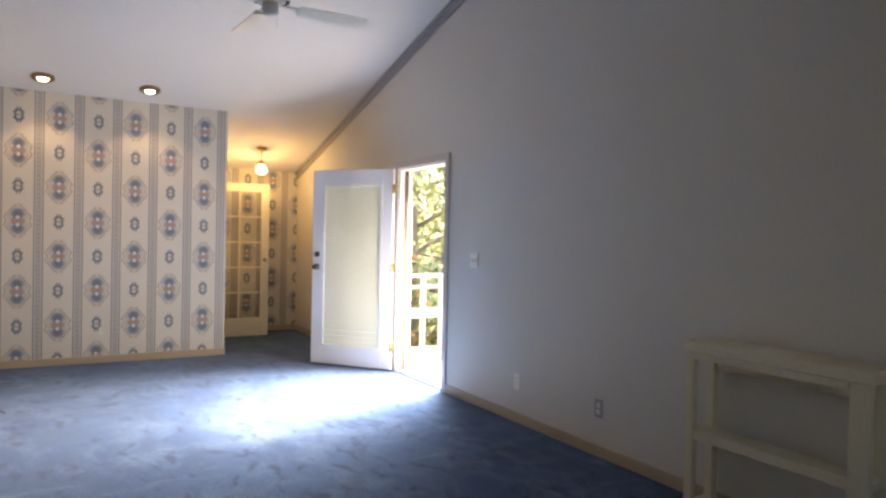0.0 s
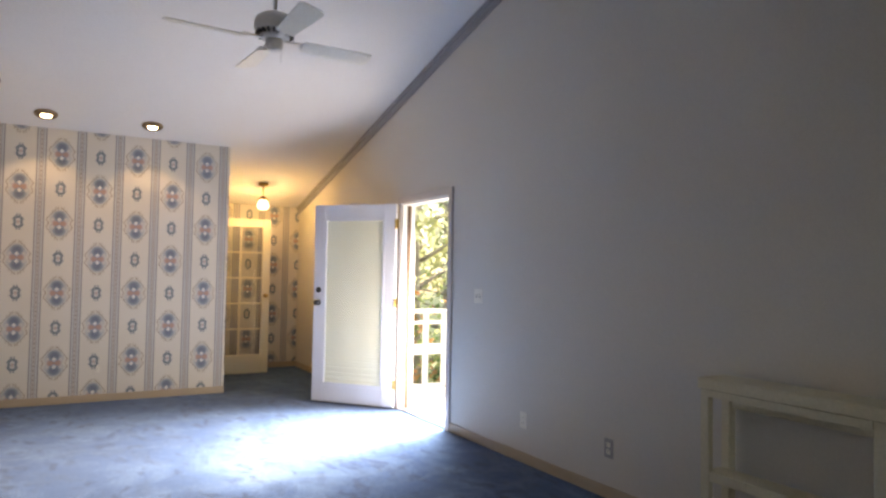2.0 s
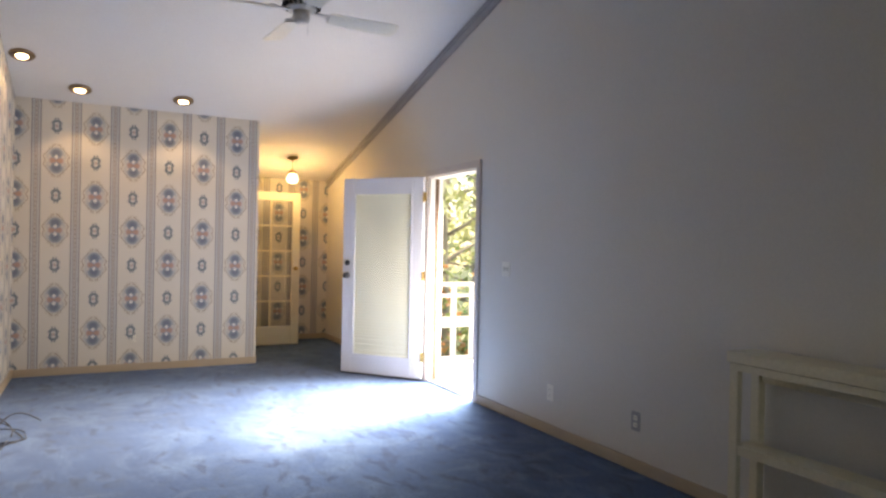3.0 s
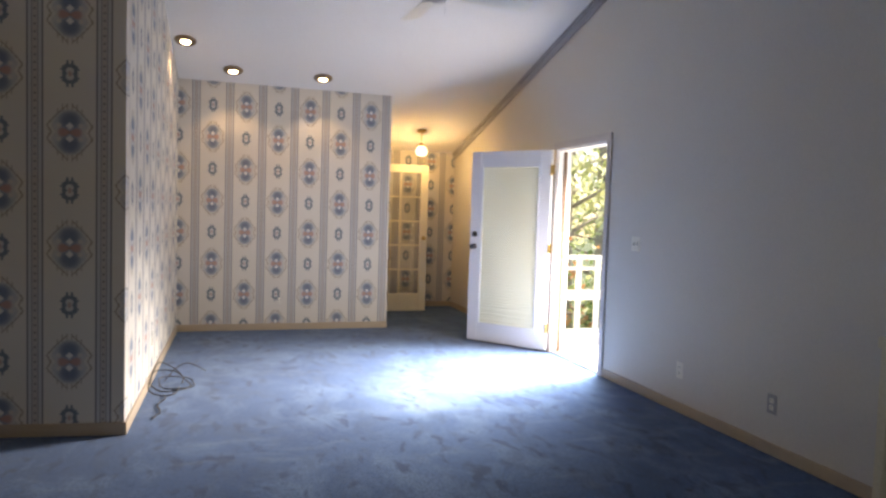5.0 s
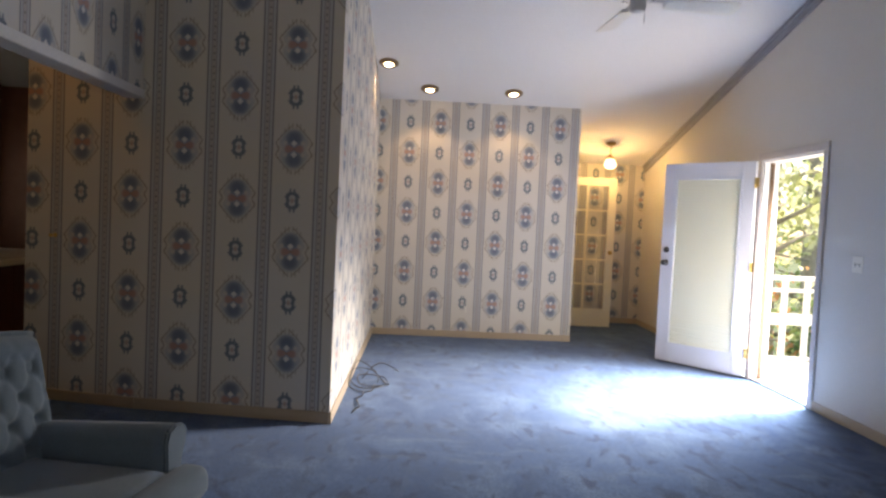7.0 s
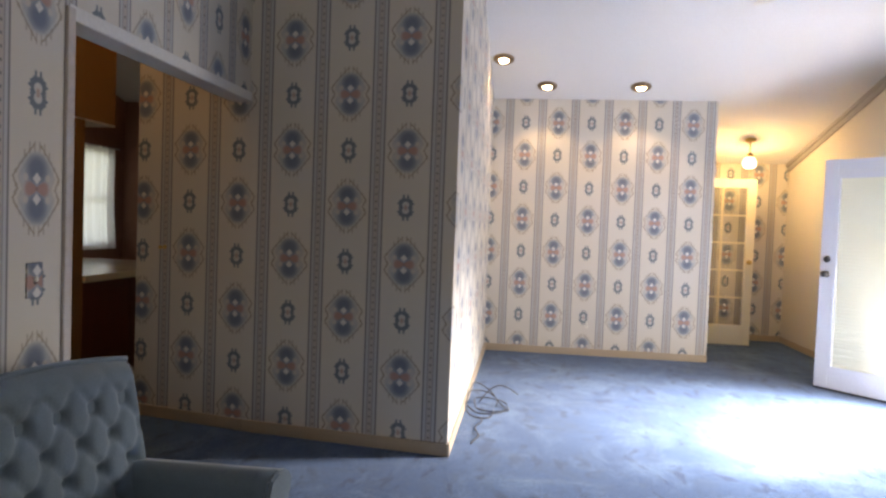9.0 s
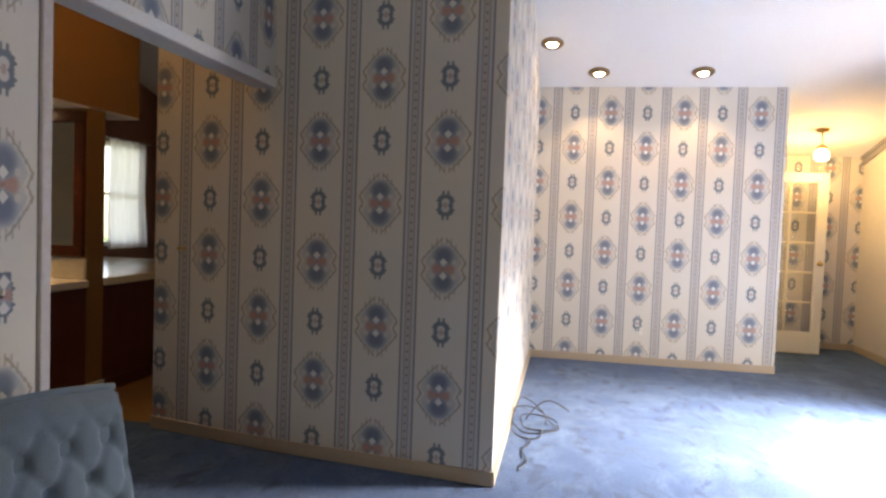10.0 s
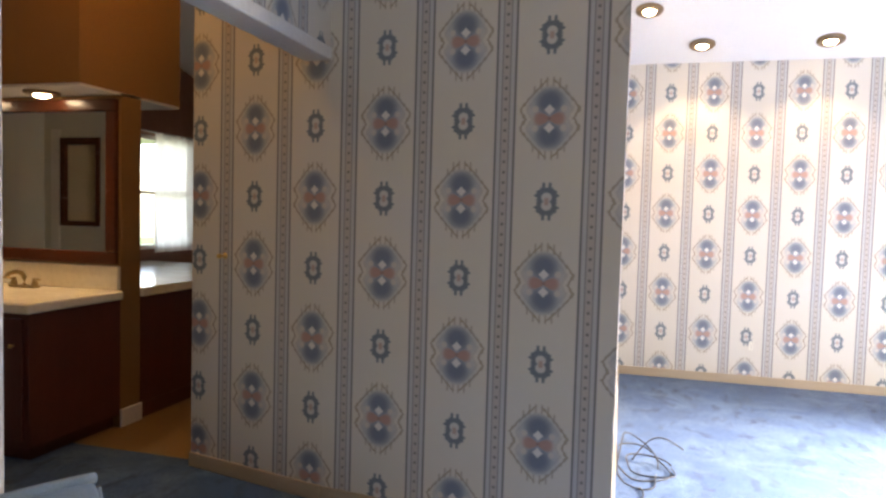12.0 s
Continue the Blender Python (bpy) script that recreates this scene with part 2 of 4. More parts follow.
THIN_GLASS = thin_pane("thin_pane_glass")
FAN_WHITE = surface("fan_enamel", (0.62, 0.62, 0.62), (0.68, 0.68, 0.67), 0.35)
FAN_BLADE = surface("fan_blade_paint", (0.74, 0.72, 0.64), (0.80, 0.78, 0.72), 0.5, big=3)
PLASTIC = surface("ivory_plastic", (0.74, 0.70, 0.60), (0.78, 0.75, 0.66), 0.35)
SLOT = surface("dark_slot", (0.03, 0.03, 0.03), (0.05, 0.05, 0.05), 0.6)
SHELF_PAINT = surface("shelf_paint", (0.62, 0.56, 0.40), (0.68, 0.62, 0.46), 0.5, big=2.5, small=60, relief=0.1)
VELVET = surface("blue_velvet", (0.100, 0.140, 0.182), (0.138, 0.184, 0.228), 0.9, big=5, small=220, relief=0.35, distance=0.001)
VELVET.node_tree.nodes["Principled BSDF"].inputs["Sheen Weight"].default_value = 0.2
VELVET_DARK = surface("blue_velvet_button", (0.07, 0.095, 0.13), (0.09, 0.12, 0.16), 0.9, small=220)
LEG_WOOD = surface("leg_wood", (0.10, 0.055, 0.03), (0.14, 0.08, 0.045), 0.45, small=40, stretch=(1, 1, 0.2))
BATH_BROWN = surface("bath_wall_paint", (0.25, 0.125, 0.038), (0.28, 0.145, 0.048), 0.7, big=1.2, small=100, relief=0.2)
BATH_RED = surface("bath_wall_paper", (0.30, 0.15, 0.11), (0.36, 0.20, 0.15), 0.75, big=12, small=90, relief=0.2)
BATH_PALE = surface("bath_pale_paint", (0.55, 0.56, 0.50), (0.60, 0.60, 0.54), 0.7, big=1.2, small=100)
CABINET_RED = surface("cherry_wood", (0.085, 0.016, 0.010), (0.125, 0.028, 0.016), 0.35, big=3, small=35, stretch=(6, 6, 0.6))
MIRROR_FRAME = surface("mirror_frame_wood", (0.075, 0.020, 0.009), (0.11, 0.033, 0.015), 0.25, big=3, small=35, stretch=(1, 1, 5))
COUNTER = surface("cultured_marble", (0.74, 0.69, 0.57), (0.80, 0.76, 0.66), 0.18, big=5, small=30)
VINYL = surface("vinyl_floor", (0.20, 0.115, 0.042), (0.27, 0.160, 0.060), 0.45, big=4, small=45)
CURTAIN = surface("sheer_curtain", (0.82, 0.82, 0.80), (0.86, 0.86, 0.84), 0.9, small=200)


def see_through(m, color, share):
    """Cloth that lets light through: part of it scatters to the far side."""
    t = m.node_tree
    tr, ms = t.nodes.new("ShaderNodeBsdfTranslucent"), t.nodes.new("ShaderNodeMixShader")
    tr.inputs[0].default_value = (*color, 1)
    ms.inputs[0].default_value = share
    t.links.new(t.nodes["Principled BSDF"].outputs[0], ms.inputs[1])
    t.links.new(tr.outputs[0], ms.inputs[2])
    t.links.new(ms.outputs[0], t.nodes["Material Output"].inputs[0])


see_through(CURTAIN, (0.92, 0.92, 0.91), 0.6)
SHADE = surface("pleated_shade", (0.90, 0.85, 0.68), (0.92, 0.88, 0.72), 0.85, big=2, small=160)
see_through(SHADE, (0.90, 0.86, 0.70), 0.1)
DECK = surface("deck_paint", (0.62, 0.60, 0.57), (0.70, 0.68, 0.65), 0.65, big=2, small=40, stretch=(0.3, 3, 1))
RAIL_WHITE = surface("railing_paint", (0.72, 0.72, 0.70), (0.80, 0.80, 0.78), 0.5, big=3, small=40)
BARK = surface("bark", (0.32, 0.28, 0.23), (0.44, 0.39, 0.33), 0.9, big=6, small=30, relief=0.8, distance=0.02, stretch=(1, 1, 0.25))
GRASS = surface("grass", (0.045, 0.085, 0.025), (0.085, 0.12, 0.04), 0.9, big=0.6, small=12, relief=0.5, distance=0.05)
CABLE = surface("black_cable", (0.02, 0.02, 0.022), (0.03, 0.03, 0.032), 0.45)
BULB = glowing("warm_bulb", (1.0, 0.78, 0.50), 6.0)
GLOBE = glowing("pendant_globe_glass", (1.0, 0.84, 0.62), 1.2)
EYEBALL = surface("eyeball_trim", (0.22, 0.15, 0.09), (0.30, 0.21, 0.13), 0.35, 0.7)
MIRROR, _t, _p = blank("mirror_glass")
_p.inputs["Base Color"].default_value, _p.inputs["Metallic"].default_value, _p.inputs["Roughness"].default_value = (0.88, 0.9, 0.88, 1), 1.0, 0.015


def leaf_material(name, a, b):
    m, t, p = blank(name)
    g = t.nodes.new("ShaderNodeNewGeometry")
    c = mix(t, Ex(g.outputs["Random Per Island"]), a, b)
    t.links.new(c, p.inputs["Base Color"])
    p.inputs["Roughness"].default_value = 0.6
    tr = t.nodes.new("ShaderNodeBsdfTranslucent")
    t.links.new(c, tr.inputs[0])
    ms = t.nodes.new("ShaderNodeMixShader")
    ms.inputs[0].default_value = 0.6
    t.links.new(p.outputs[0], ms.inputs[1])
    t.links.new(tr.outputs[0], ms.inputs[2])
    t.links.new(ms.outputs[0], t.nodes["Material Output"].inputs[0])
    return m


LEAF_GREEN = leaf_material("green_leaves", (0.17, 0.25, 0.09), (0.32, 0.40, 0.17))
LEAF_GOLD = leaf_material("yellow_green_leaves", (0.40, 0.45, 0.20), (0.58, 0.58, 0.30))
LEAF_RUST = leaf_material("rust_leaves", (0.42, 0.20, 0.09), (0.58, 0.34, 0.16))
LEAF_PALE = leaf_material("pale_gold_leaves", (0.62, 0.66, 0.42), (0.78, 0.78, 0.56))
LEAF_FIR = leaf_material("fir_needles", (0.07, 0.14, 0.06), (0.15, 0.24, 0.10))


# ---- mesh helpers ----
def add_box(bm, x0, x1, y0, y1, z0, z1, bevel=0.0, segments=2):
    before = set(bm.faces)
    r = bmesh.ops.create_cube(bm, size=1.0)
    for v in r["verts"]:
        v.co = Vector(((x0 + x1) / 2 + v.co.x * (x1 - x0), (y0 + y1) / 2 + v.co.y * (y1 - y0), (z0 + z1) / 2 + v.co.z * (z1 - z0)))
    if bevel:
        edges = [e for e in {e for v in r["verts"] for e in v.link_edges}]
        bmesh.ops.bevel(bm, geom=edges, offset=bevel, segments=segments, profile=0.5, affect="EDGES")
    return [f for f in bm.faces if f not in before]


def box(x0, x1, y0, y1, z0, z1, bevel=0.0, segments=2):
    bm = bmesh.new()
    add_box(bm, x0, x1, y0, y1, z0, z1, bevel, segments)
    return bm


def add_prism(bm, poly, axis, a0, a1):
    """A flat outline, given in the two axes other than axis in their order, drawn out from a0 to a1."""
    def at(p, a):
        c = list(p)
        c.insert("xyz".index(axis), a)
        return bm.verts.new(c)
    lo, hi = [at(p, a0) for p in poly], [at(p, a1) for p in poly]
    n = len(poly)
    faces = [bm.faces.new(lo), bm.faces.new(hi[::-1])]
    faces += [bm.faces.new((lo[k], hi[k], hi[(k + 1) % n], lo[(k + 1) % n])) for k in range(n)]
    bmesh.ops.recalc_face_normals(bm, faces=faces)
    return faces


def add_lathe(bm, profile, segments=24, origin=(0, 0, 0), turn=None):
    """A turned shape: profile rows of radius and height, about z."""
    m = Matrix.Translation(origin) @ (turn or Matrix.Identity(4))
    rings = [[bm.verts.new(m @ Vector((r * math.cos(2 * math.pi * k / segments), r * math.sin(2 * math.pi * k / segments), z))) for k in range(segments)] for r, z in profile]
    faces = []
    for a, b in zip(rings, rings[1:]):
        for k in range(segments):
            faces.append(bm.faces.new((a[k], a[(k + 1) % segments], b[(k + 1) % segments], b[k])))
    faces.append(bm.faces.new(rings[0][::-1]))
    faces.append(bm.faces.new(rings[-1]))
    for f in faces:
        f.smooth = True
    return faces


def lathe(profile, segments=24, origin=(0, 0, 0), turn=None):
    bm = bmesh.new()
    add_lathe(bm, profile, segments, origin, turn)
    bmesh.ops.recalc_face_normals(bm, faces=bm.faces)
    return bm


def add_tube(bm, points, radius, segments=8):
    pts = [Vector(p) for p in points]
    rings = []
    for k, p in enumerate(pts):
        d = (pts[min(k + 1, len(pts) - 1)] - pts[max(k - 1, 0)]).normalized()
        s = d.cross(Vector((0, 0, 1)))
        s = (s if s.length > 1e-3 else Vector((1, 0, 0))).normalized()
        u = s.cross(d)
        r = radius(k / (len(pts) - 1)) if callable(radius) else radius
        rings.append([bm.verts.new(p + r * (math.cos(2 * math.pi * q / segments) * s + math.sin(2 * math.pi * q / segments) * u)) for q in range(segments)])
    for a, b in zip(rings, rings[1:]):
        for q in range(segments):
            bm.faces.new((a[q], a[(q + 1) % segments], b[(q + 1) % segments], b[q])).smooth = True
    bm.faces.new(rings[0][::-1]), bm.faces.new(rings[-1])


def mesh_of(name, bm, material):
    me = bpy.data.meshes.new(name)
    bmesh.ops.recalc_face_normals(bm, faces=bm.faces)
    bm.to_mesh(me)
    bm.free()
    me.materials.append(material)
    return me


def thing(name, label, category, place=None, group="", bm=None, material=None, kind=""):
    ob = new(name, mesh_of(name, bm, material) if bm else None)
    if place is not None:
        ob.matrix_world = place
    return tagged(ob, label, category, group, kind)


def part(name, bm, material, parent, label=""):
    ob = new(name, mesh_of(name, bm, material))
    ob.parent = parent
    return tagged(ob, label)


def structure(name, bm, material, label, category="wall"):
    return thing(name, label, category, None, "", bm, material, "structure")


def paper_uv(ob, phase=0.0, vphase=0.0, way=None, scale=1.0):
    """Lays the wallpaper on a wall in metres: along the wall and up."""
    me = ob.data
    uv = me.uv_layers.new(name="paper")
    for poly in me.polygons:
        n = poly.normal
        for li in poly.loop_indices:
            co = me.vertices[me.loops[li].vertex_index].co
            if way:
                u = co.x * way[0] + co.y * way[1]
            else:
                u = co.y if abs(n.x) > abs(n.y) else co.x
            uv.data[li].uv = (u + phase, (co.z + vphase) * scale)
    return ob


# ---- structure ----
XW, XH, YJ, YF, YB, YS = 3.64, -1.31, 5.20, 8.59, 10.30, -0.75
RIDGE_Y, RIDGE_Z, PITCH = 5.27, 3.575, 0.2645
BATH_W, BATH_S = -6.8, 2.7


def ceil_z(y):
    return RIDGE_Z - PITCH * abs(y - RIDGE_Y)


structure("floor", box(-1.35, XW + 0.1, YS - 0.1, YB + 0.1, -0.12, 0.0), CARPET, "worn blue wall-to-wall carpet", "floor")
structure("floor_bath_carpet", box(BATH_W, -1.352, BATH_S, 5.60, -0.12, 0.0), CARPET, "blue carpet running into the dressing area", "floor")
structure("floor_bath", box(BATH_W, -1.352, 5.602, 8.8, -0.12, -0.002), VINYL, "brown sheet vinyl bathroom floor", "floor")

for nm, y0, y1, in (("ceiling_north", RIDGE_Y, YB + 0.12), ("ceiling_south", YS - 0.12, RIDGE_Y)):
    bm = bmesh.new()
    add_prism(bm, [(y0, ceil_z(y0)), (y1, ceil_z(y1)), (y1, ceil_z(y1) + 0.16), (y0, ceil_z(y0) + 0.16)], "x", BATH_W - 0.1, XW + 0.12)
    structure(nm, bm, CEILING, "white painted sloping ceiling", "ceiling")

# the gable wall with the deck door in it
D0, D1, DH = 6.03, 6.97, 2.025
bm = bmesh.new()
for y0, y1, z0 in ((YS, D0, 0), (D0, D1, DH), (D1, YB, 0)):
    top = [(y1, ceil_z(y1) + 0.03)] + ([(RIDGE_Y, RIDGE_Z + 0.03)] if y0 < RIDGE_Y < y1 else []) + [(y0, ceil_z(y0) + 0.03)]
    add_prism(bm, [(y0, z0), (y1, z0)] + top, "x", XW, XW + 0.14)
structure("wall_east", bm, PAINT, "tall off-white painted gable wall")

# wallpapered walls
far = structure("wall_far", box(-0.1, 2.305, YF, YF + 0.12, 0, ceil_z(YF) + 0.03), WALLPAPER, "wallpapered wall with striped medallion paper")
paper_uv(far, -0.693, -1.765)
back = structure("wall_back", box(2.16, XW, YB, YB + 0.12, 0, ceil_z(YB) + 0.03), WALLPAPER, "wallpapered wall behind the french door")
paper_uv(back, -0.2, -1.765)
structure("wall_entry_side", box(2.16, 2.28, YF + 0.122, YB - 0.002, 0, ceil_z(YF + 0.12) + 0.1), PAINT, "plain wall beside the entry nook")
bm = bmesh.new()
add_prism(bm, [(-0.1, YJ + 0.102), (0.0, YJ + 0.102), (0.0, YF - 0.002), (-0.1, YF - 0.002)], "z", 0, 3.45)
ret = structure("wall_return", bm, WALLPAPER, "wallpapered side of the projecting wall")
paper_uv(ret, 0.05, -1.08)
JUT_A, HALL_A, HALL_L, YC = 0.131, 0.211, 0.86, 5.18
YH = YC - XH * math.tan(JUT_A)
bm = bmesh.new()
add_prism(bm, [(0.0, YC), (XH, YH), (XH, YH + 0.1), (0.0, YJ + 0.1)], "z", 0, 3.5)
jut = structure("wall_jut", bm, WALLPAPER, "wallpapered front of the projecting wall")
SU, SV = 0.343 / 0.366, 0.341 / 0.329
paper_uv(jut, (0.300 + YC * math.sin(JUT_A)) * SU, -1.092, (SU * math.cos(JUT_A), -SU * math.sin(JUT_A)), SV)
hx, hy = XH - HALL_L * math.cos(HALL_A), YH + HALL_L * math.sin(HALL_A)
bm = bmesh.new()
add_prism(bm, [(XH - 0.001, YH + 0.001), (hx, hy), (hx + 0.03, hy + 0.10), (XH - 0.001, YH + 0.1)], "z", 0, 3.46)
hall = structure("wall_hall", bm, WALLPAPER, "wallpapered wall running into the dressing area")
paper_uv(hall, SU * (0.300 + XH / math.cos(JUT_A) - XH * math.cos(HALL_A) + YH * math.sin(HALL_A)), -1.092, (SU * math.cos(HALL_A), -SU * math.sin(HALL_A)), SV)
XS, JAMB, HEAD = -1.20, 3.567, 2.04
bm = bmesh.new()
add_prism(bm, [(YS, 0), (JAMB, 0), (JAMB, ceil_z(JAMB) + 0.03), (YS, ceil_z(YS) + 0.03)], "x", XH - 0.11, XS)
stub = structure("wall_west", bm, WALLPAPER, "wallpapered wall beside the bathroom opening")
paper_uv(stub, -3.42 * 1.08, -1.40, (0.0, 1.08), 1.09)
bm = bmesh.new()
add_prism(bm, [(JAMB + 0.001, HEAD + 0.06), (YH - 0.001, HEAD + 0.06), (YH - 0.001, ceil_z(YH) + 0.02), (JAMB + 0.001, ceil_z(JAMB) + 0.03)], "x", XH - 0.11, XH)
head = structure("wall_header", bm, WALLPAPER, "wallpapered header over the bathroom opening")
paper_uv(head, -3.54, -1.385)
# closing walls, plain; the south one has an opening added for the fill lamp
bm = bmesh.new()
for x0, x1, z0, z1 in ((XH, 0.75, 0, 2.1), (2.45, XW, 0, 2.1), (0.75, 2.45, 0, 0.75), (0.75, 2.45, 1.95, 2.1)):
    add_box(bm, x0, x1, YS - 0.12, YS, z0, z1)
structure("wall_south", bm, PAINT, "plain painted wall with an added wide window")

# bathroom shell
BX = -2.93
structure("wall_bath_west", box(BATH_W - 0.1, BATH_W, BATH_S, 5.92, 0, 3.5), BATH_PALE, "pale bathroom wall")
bm = bmesh.new()
for y0, y1, z0, z1 in ((5.92, 7.75, 0, 3.4), (8.55, 8.9, 0, 2.8), (7.75, 8.55, 0, 0.95), (7.75, 8.55, 2.03, 2.9)):
    add_box(bm, -4.45, -4.35, y0, y1, z0, z1)
structure("wall_bath_window", bm, BATH_RED, "brick-red papered bathroom wall with a window")
structure("wall_bath_north", box(-4.35, -1.9, 8.8, 8.9, 0, 2.75), BATH_RED, "brick-red papered bathroom end wall")
structure("wall_bath_hidden", box(-1.98, -1.9, hy + 0.02, 8.8, 0, 3.4), PAINT, "plain wall behind the hall wall")
structure("wall_mirror", box(BATH_W, BX, 5.92, 6.09, 0, 2.03), BATH_BROWN, "tan painted partition behind the vanity")
structure("wall_bath_soffit", box(BATH_W, BX + 0.002, 5.60, 6.46, 2.032, 3.35), BATH_BROWN, "tan painted soffit with recessed lights", "soffit")
structure("ceiling_soffit", box(BATH_W, BX, 5.602, 6.458, 2.018, 2.032), CEILING, "white underside of the soffit", "ceiling")
bm = bmesh.new()
for x0, x1, z0, z1 in ((BATH_W, -6.55, 0, 3.3), (-5.98, XH - 0.112, 0, 3.3), (-6.55, -5.98, 0, 1.1), (-6.55, -5.98, 2.15, 3.3)):
    add_box(bm, x0, x1, BATH_S - 0.1, BATH_S, z0, z1)
structure("wall_bath_south", bm, BATH_PALE, "pale bathroom wall with a small window")

# baseboards, casings and trims
BB = 0.075
for nm, b in (
    ("baseboard_far", (0.0, 2.308, YF - 0.014, YF - 0.001)),
    ("baseboard_return", (0.001, 0.014, YC - 0.012, YF - 0.015)),
    ("baseboard_east_south", (XW - 0.014, XW - 0.001, YS, D0 - 0.067)),
    ("baseboard_east_north", (XW - 0.014, XW - 0.001, D1 + 0.067, YB - 0.016)),
    ("baseboard_back", (2.281, XW - 0.001, YB - 0.014, YB - 0.001)),
    ("baseboard_west", (XS + 0.001, XS + 0.014, YS, JAMB - 0.03)),
):
    structure(nm, box(*b, 0.001, BB, 0.003), BASEBOARD, "low tan wooden baseboard", "baseboard")
bm = bmesh.new()
add_box(bm, -HALL_L, -0.002, -0.014, -0.001, 0.001, BB, 0.003)
bm.transform(Matrix.Translation((XH, YH, 0)) @ Matrix.Rotation(-HALL_A, 4, "Z"))
structure("baseboard_hall", bm, BASEBOARD, "low tan wooden baseboard", "baseboard")
bm = bmesh.new()
add_box(bm, XH / math.cos(JUT_A) + 0.002, -0.001, -0.014, -0.001, 0.001, BB, 0.003)
bm.transform(Matrix.Translation((0, YC, 0)) @ Matrix.Rotation(-JUT_A, 4, "Z"))
structure("baseboard_jut", bm, BASEBOARD, "low tan wooden baseboard", "baseboard")
structure("baseboard_column", box(BX + 0.001, BX + 0.016, 5.915, 6.095, 0, 0.11, 0.003), TRIM, "short white baseboard on the partition end", "baseboard")

for nm, ya, yb in (("trim_gable_north", RIDGE_Y, YB), ("trim_gable_south", YS, RIDGE_Y)):
    bm = bmesh.new()
    add_prism(bm, [(ya, ceil_z(ya) - 0.005), (yb, ceil_z(yb) - 0.005), (yb, ceil_z(yb) - 0.10), (ya, ceil_z(ya) - 0.10)], "x", XW - 0.016, XW - 0.001)
    add_prism(bm, [(ya, ceil_z(ya) - 0.002), (yb, ceil_z(yb) - 0.002), (yb, ceil_z(yb) - 0.040), (ya, ceil_z(ya) - 0.040)], "x", XW - 0.038, XW - 0.017)
    structure(nm, bm, GABLE_TRIM, "white moulding along the sloping ceiling, its shadow put into a grey tone", "trim")

bm = bmesh.new()
for y0, y1, z0, z1 in ((D0 - 0.065, D0, 0, DH), (D1, D1 + 0.065, 0, DH), (D0 - 0.065, D1 + 0.065, DH, DH + 0.065)):
    add_box(bm, XW - 0.018, XW - 0.001, y0, y1, z0, z1, 0.004)
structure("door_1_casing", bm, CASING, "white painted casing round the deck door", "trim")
bm = bmesh.new()
for y0, y1, z0, z1 in ((D0 - 0.001, D0 + 0.018, 0, DH), (D1 - 0.018, D1 + 0.001, 0, DH), (D0 + 0.018, D1 - 0.018, DH - 0.018, DH)):
    add_box(bm, XW + 0.001, XW + 0.139, y0, y1, z0, z1)
structure("door_1_jamb", bm, TRIM, "white wooden door jamb", "door frame")
bm = bmesh.new()
for y0, y1 in ((D0 + 0.0185, D0 + 0.030), (D1 - 0.030, D1 - 0.0185)):
    add_box(bm, XW + 0.052, XW + 0.090, y0, y1, 0.02, DH - 0.02, 0.002)
structure("door_1_weatherstrip", bm, LEG_WOOD, "dark brown weatherstrip on the door stop", "trim")
structure("door_1_threshold", box(XW - 0.005, XW + 0.17, D0 + 0.018, D1 - 0.018, 0.0, 0.018, 0.004), STEEL, "metal door threshold", "threshold")

bm = bmesh.new()
add_box(bm, XH - 0.125, XH + 0.012, JAMB + 0.004, YH - 0.003, HEAD, HEAD + 0.058, 0.006)
structure("trim_header", bm, TRIM, "pale grey wooden trim under the header", "trim")
bm = bmesh.new()
add_box(bm, XH - 0.125, XS + 0.012, JAMB - 0.022, JAMB + 0.018, 0, HEAD - 0.001, 0.005)
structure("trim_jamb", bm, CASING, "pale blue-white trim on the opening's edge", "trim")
# unseen window, made up to go round the south fill lamp
bm = bmesh.new()
for x0, x1, z0, z1 in ((0.68, 0.75, 0.68, 2.02), (2.45, 2.52, 0.68, 2.02), (0.75, 2.45, 0.68, 0.75), (0.75, 2.45, 1.95, 2.02), (1.57, 1.63, 0.75, 1.95)):
    add_box(bm, x0, x1, YS - 0.03, YS + 0.015, z0, z1)
structure("window_added", bm, TRIM, "unseen white framed window added in the plain wall", "window")

# ---- things: the living room ----
def hinge(bm, x, y, z):
    add_lathe(bm, [(0.007, -0.05), (0.007, 0.05)], 10, (x, y, z))
    add_box(bm, x - 0.012, x + 0.03, y - 0.002, y + 0.004, z - 0.045, z + 0.045)


